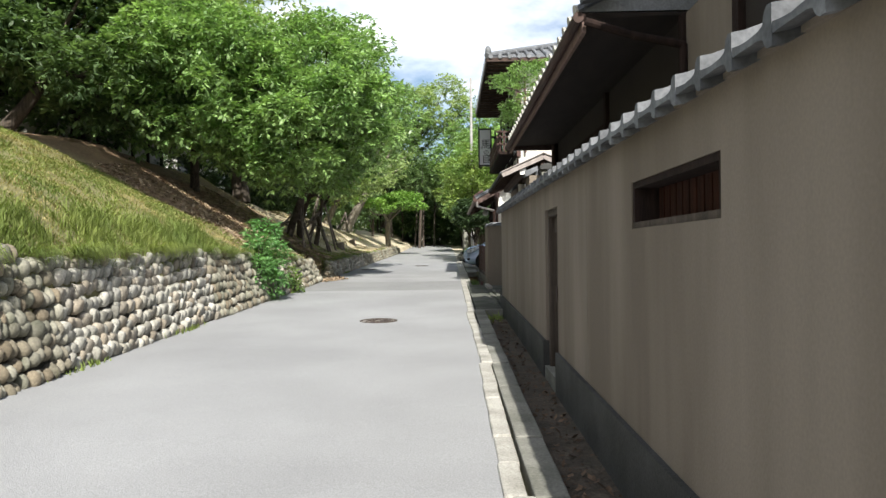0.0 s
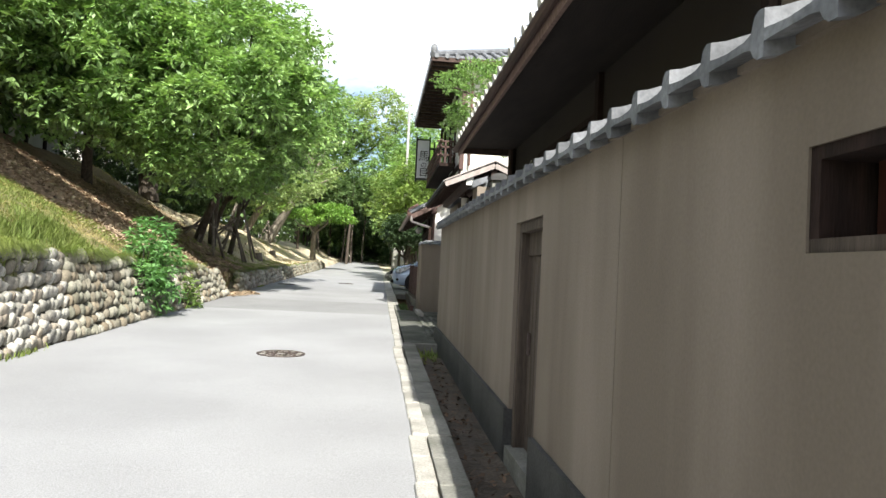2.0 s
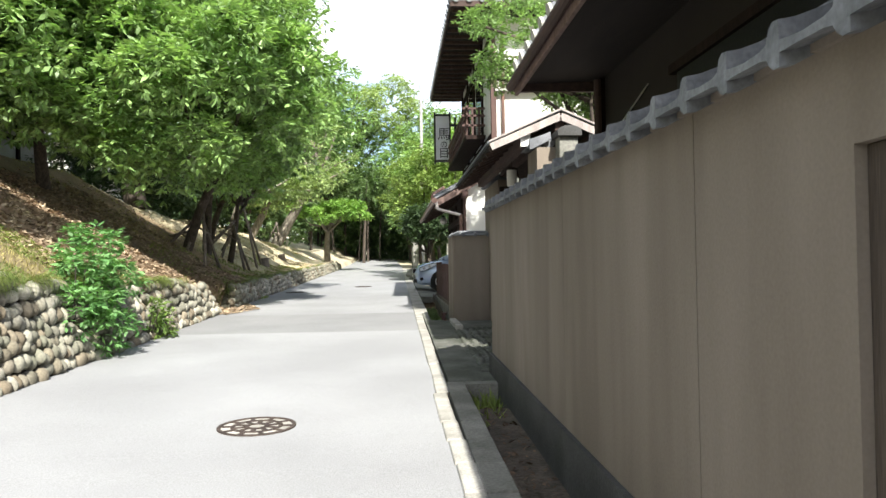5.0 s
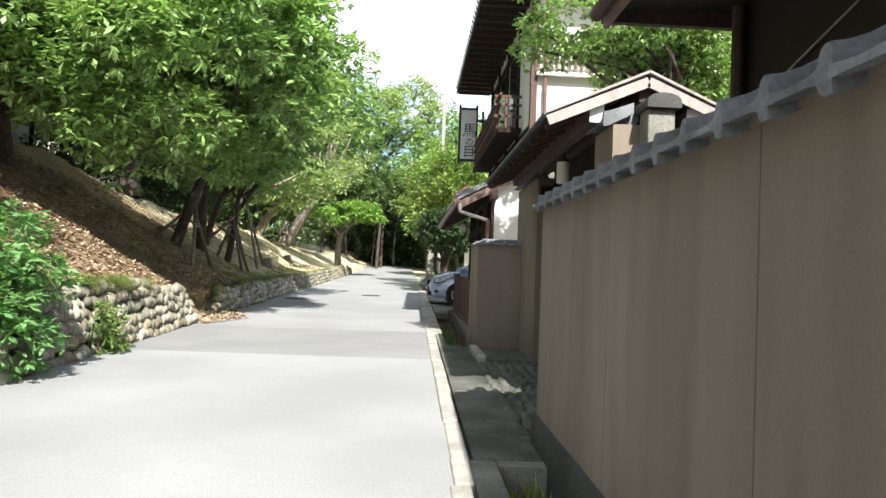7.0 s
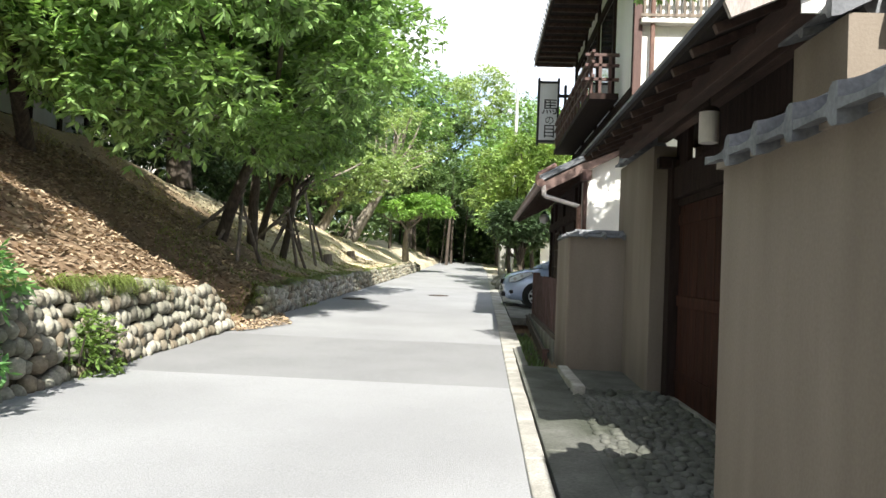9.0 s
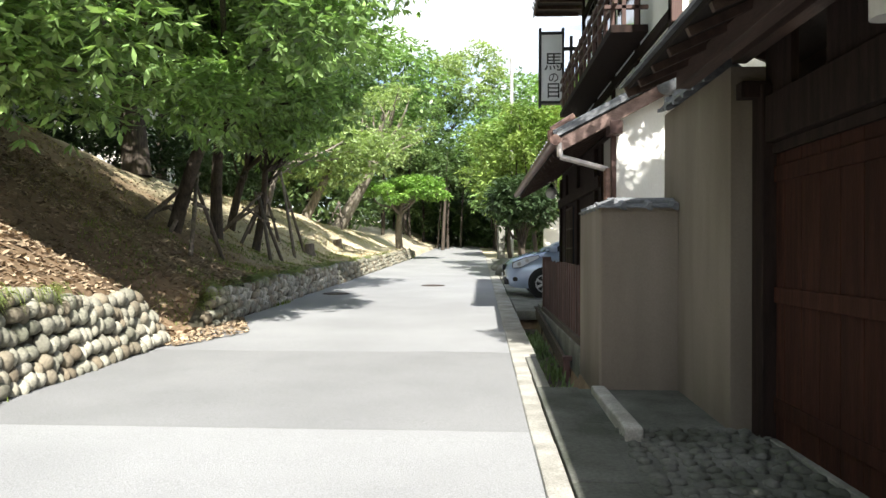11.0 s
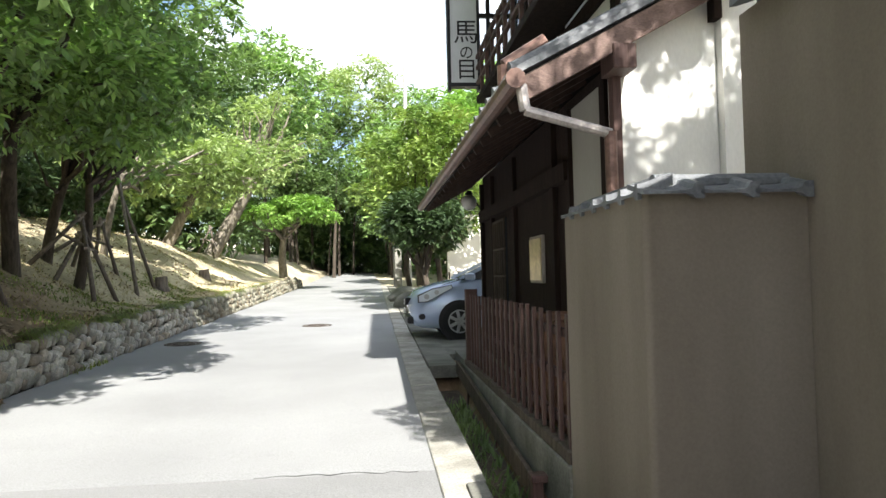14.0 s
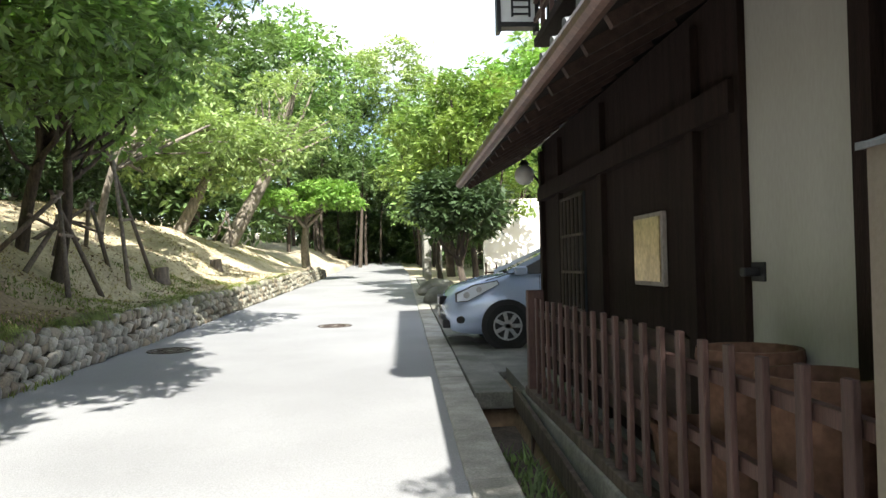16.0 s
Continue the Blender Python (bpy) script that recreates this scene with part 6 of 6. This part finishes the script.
def scatter(x0, x1, y0, y1, n, rng, keep=None):
    out = []
    while len(out) < n:
        x, y = rng.uniform(x0, x1), rng.uniform(y0, y1)
        if keep is None or keep(x, y):
            out.append((x, y, ground_z(x, y) - 0.01))
    return out


rg = random.Random(5)
def patchy(x, y, bias):
    return noise.noise(Vector((x * 0.9, y * 0.9, 3))) + 0.6 * noise.noise(Vector((x * 3.1, y * 3.1, 5))) > bias


blades("grass", scatter(-8.5, -4.4, 4, 17.5, 100000, rg, lambda x, y: patchy(x, y, -0.25)), 0.015, 0.06, 2.0, 0.006, M_GRASS, "green grass on the bank above the stone wall", 81)
blades("long_grass", scatter(-4.95, -4.42, 4, 15.0, 7000, rg, lambda x, y: patchy(x, y, 0.0)), 0.08, 0.26, 1.5, 0.006, M_GRASS, "long grass hanging over the wall top", 82)
blades("dry_grass", scatter(-8.5, -4.42, 4, 17, 38000, rg, lambda x, y: rg.random() < 0.4 or not patchy(x, y, 0.05)), 0.015, 0.07, 2.2, 0.006, M_DRYGRASS, "straw-coloured dry grass on the bank", 83)


def drape(y0, y1, n, seed):
    """Tufts that hang over the edge of the stone wall."""
    r2 = np.random.default_rng(seed)
    y = r2.uniform(y0, y1, n)
    y = y[np.sin(y * 2.3) + np.sin(y * 5.7 + 1) + r2.normal(0, 0.7, n) > 0.2]
    n = len(y)
    top = np.array([road_z(v) + wall_height(v) for v in y])
    p = np.stack([FOOT_X - 0.30 + r2.uniform(-0.1, 0.04, n), y, top + r2.uniform(-0.02, 0.06, n)], 1)
    out = np.stack([r2.uniform(0.08, 0.22, n), r2.normal(0, 0.08, n), r2.uniform(0.0, 0.1, n)], 1)
    tip = out + np.stack([r2.uniform(0.02, 0.1, n), r2.normal(0, 0.05, n), -r2.uniform(0.05, 0.2, n)], 1)
    w = np.array([0, 0.006, 0])
    v = np.stack([p - w, p + w, p + out + w, p + out - w, p + tip], 1).reshape(-1, 3)
    b2 = np.arange(n)[:, None] * 5
    f = np.concatenate([b2 + np.array([[0, 1, 2]]), b2 + np.array([[0, 2, 3]]), b2 + np.array([[3, 2, 4]])])
    return tagged(new("hanging_grass", arrays_mesh("hanging_grass", v, f, M_GRASS)), "grass tufts hanging over the stone wall", "grass", kind="stuff")


drape(4, 21.5, 9000, 7)
drape(25, 48, 9000, 8)
blades("short_grass", scatter(-10.5, -4.5, 25, 58, 15000, rg, lambda x, y: noise.noise(Vector((x * 0.5, y * 0.5, 9))) > 0.02), 0.02, 0.07, 1.6, 0.008, M_DRYGRASS, "short dry turf on the sunny bank", 84)
blades("moss_grass", scatter(-6.4, -4.42, 24.5, 42, 6000, rg, lambda x, y: noise.noise(Vector((x * 0.8, y * 0.6, 2))) > 0.0), 0.02, 0.09, 1.6, 0.008, M_GRASS, "green turf along the lower wall top", 85)


def litter(name, spots, size, mat, label, seed):
    rng = np.random.default_rng(seed)
    p = np.array(spots)
    n = len(p)
    az = rng.uniform(0, 6.28, n)
    u = np.stack([np.cos(az), np.sin(az), rng.normal(0, 0.35, n)], 1)
    w = np.stack([-np.sin(az), np.cos(az), rng.normal(0, 0.35, n)], 1)
    s = size * rng.uniform(0.5, 1.3, n)[:, None]
    p = p + np.array([0, 0, 0.02])
    v = np.stack([p - u * s * 0.5, p + w * s * 0.25, p + u * s * 0.5, p - w * s * 0.25], 1).reshape(-1, 3)
    return tagged(new(name, arrays_mesh(name, v, np.arange(4 * n).reshape(-1, 4), mat)), label, "leaf litter", kind="stuff")


litter("leaf_litter", scatter(-9.0, -4.4, 16.5, 28, 15000, rg), 0.11, M_LITTER, "dry brown leaves covering the slope", 86)
litter("bank_leaves", scatter(-9.5, -4.4, 25, 48, 9000, rg), 0.085, M_LITTER, "scattered dry leaves on the far bank", 92)
litter("leaf_spill", [(x, y, road_z(y) + 0.01) for x, y in ((FOOT_X + rg.uniform(-0.3, 0.75) * (1 - abs(y - 24.5) / 1.9), y) for y in [rg.uniform(23.2, 26.2) for _ in range(1200)])], 0.09, M_LITTER, "dry leaves spilled onto the lane edge", 87)
litter("ditch_leaves", [(rg.uniform(0.68, 0.98), y, road_z(y) - 0.10) for y in [rg.uniform(2, 13.3) for _ in range(750)]], 0.055, M_DEADLEAF, "dead leaves lying in the ditch", 88)
blades("ditch_weeds", [(rg.uniform(0.64, 0.95), y, road_z(y) - 0.3) for y in [rg.uniform(21.4, 26.5) for _ in range(420)]], 0.05, 0.18, 1.2, 0.012, M_LEAFDARK, "green weeds growing in the ditch", 89)
blades("wall_foot_weeds", [(FOOT_X + 0.03 + rg.uniform(-0.04, 0.06), y, road_z(y)) for y in [rg.choice((8.2, 11.5, 19.4, 29)) + rg.gauss(0, 0.35) for _ in range(220)]], 0.03, 0.1, 1.1, 0.01, M_GRASS, "small weeds at the foot of the stone wall", 90)
blades("ditch_end_weeds", [(rg.uniform(0.66, 0.95), rg.gauss(13.6, 0.35), road_z(13.5) - 0.25) for _ in range(260)], 0.1, 0.26, 1.0, 0.012, M_GRASS, "weeds growing in the open end of the ditch", 91)


# ---- retaining walls of river stones, course by course ----
def stone_shapes(mat, n=10):
    out = []
    for k in range(n):
        bm = bmesh.new()
        bmesh.ops.create_icosphere(bm, subdivisions=2, radius=1.0)
        for v in bm.verts:
            v.co *= 1 + 0.4 * noise.noise(v.co * 1.1 + Vector((k * 5.3, 1, 2)))
            v.co.y, v.co.z = max(-0.78, min(0.78, v.co.y)), max(-0.76, min(0.76, v.co.z))
            # squarish, flat-faced stones
            v.co.x = max(-0.75, min(0.75, v.co.x))
        out.append(mesh_of("stone", bm, mat, True))
    return out


def stone_places(y0, y1, rng, size):
    out = []
    row = 0
    while row < 12:
        zc = 0.06 + row * size * 0.84
        y = y0 + rng.uniform(0, size)
        while y < y1:
            w = size * rng.choice((0.5, 0.62, 0.75, 0.75, 0.9, 1.15)) * rng.uniform(0.9, 1.1)
            h = wall_height(y + w / 2)
            if zc < h + 0.02:
                lean = 0.24 * zc
                out.append((FOOT_X - 0.035 - lean + rng.uniform(-0.03, 0.02), y + w / 2, road_z(y) + zc + rng.uniform(-0.035, 0.035) + 0.03 * math.sin(y * 1.7 + row), w, size * rng.uniform(0.8, 1.15), rng.uniform(-0.5, 0.5)))
            y += w * 0.97
        row += 1
    return out


def stone_wall(name, y0, y1, size, near0, near1, label, seed):
    w = thing(name, label, "retaining wall", kind="structure")
    rng = random.Random(seed)
    bm = bmesh.new()
    rows = []
    for y in np.arange(y0, y1 + 0.01, 0.5):
        h = wall_height(y)
        z = road_z(y)
        rows.append([bm.verts.new(c) for c in ((FOOT_X - 0.03, y, z - 0.2), (FOOT_X - 0.05 - 0.24 * h, y, z + h - 0.04), (FOOT_X - 0.5, y, z + h - 0.04), (FOOT_X - 0.5, y, z - 0.2))])
    for a, b in zip(rows, rows[1:]):
        for i in range(3):
            bm.faces.new((a[i], a[i + 1], b[i + 1], b[i]))
    bm.faces.new(rows[0])
    bm.faces.new(rows[-1][::-1])
    part("earth_core", bm, M_EARTHJOINT, w)
    shapes = stone_shapes(M_STONE)
    places = stone_places(y0, y1, rng, size)
    near = sorted((p for p in places if near0 < p[1] < near1), key=lambda p: p[1])[:300]
    keep = set(near)
    for x, y, z, wd, ht, a in near:
        ob = new("stone", rng.choice(shapes))
        ob.parent = w
        ob.location = (x, y, z)
        ob.rotation_euler = (a * 0.8, 0.24, a * 0.4)
        ob.scale = (rng.uniform(0.045, 0.07) / 0.75, wd * 0.64, ht * 0.63)
    bm0 = bmesh.new()
    bmesh.ops.create_icosphere(bm0, subdivisions=2, radius=1.0)
    bm0.verts.index_update()
    bv = np.array([v.co[:] for v in bm0.verts])
    bf = np.array([[v.index for v in f.verts] for f in bm0.faces])
    bm0.free()
    vs, fs = [], []
    rest = [p for p in places if p not in keep]
    for i, (x, y, z, wd, ht, a) in enumerate(rest):
        k = 1 + 0.22 * np.sin(bv * (2.1 + (i % 7) * 0.3) + i).sum(1) / 3
        v = bv * k[:, None] * np.array([0.10, wd * 0.55, ht * 0.54])
        vs.append(v + np.array([x, y, z]))
        fs.append(bf + len(bv) * i)
    if rest:
        ob = new("stones", arrays_mesh("stones", np.concatenate(vs), np.concatenate(fs), M_STONES, True))
        ob.parent = w
        ob["kind"] = "stuff"
        ob["label"] = "rest of the stone courses"
    return w


stone_wall("stone_wall_near", 2.0, 23.3, 0.185, 8.0, 16.5, "retaining wall of rounded river stones in courses", 1)
stone_wall("stone_wall_far", 24.8, 60, 0.165, 26.0, 36.5, "low mossy retaining wall of small river stones", 2)
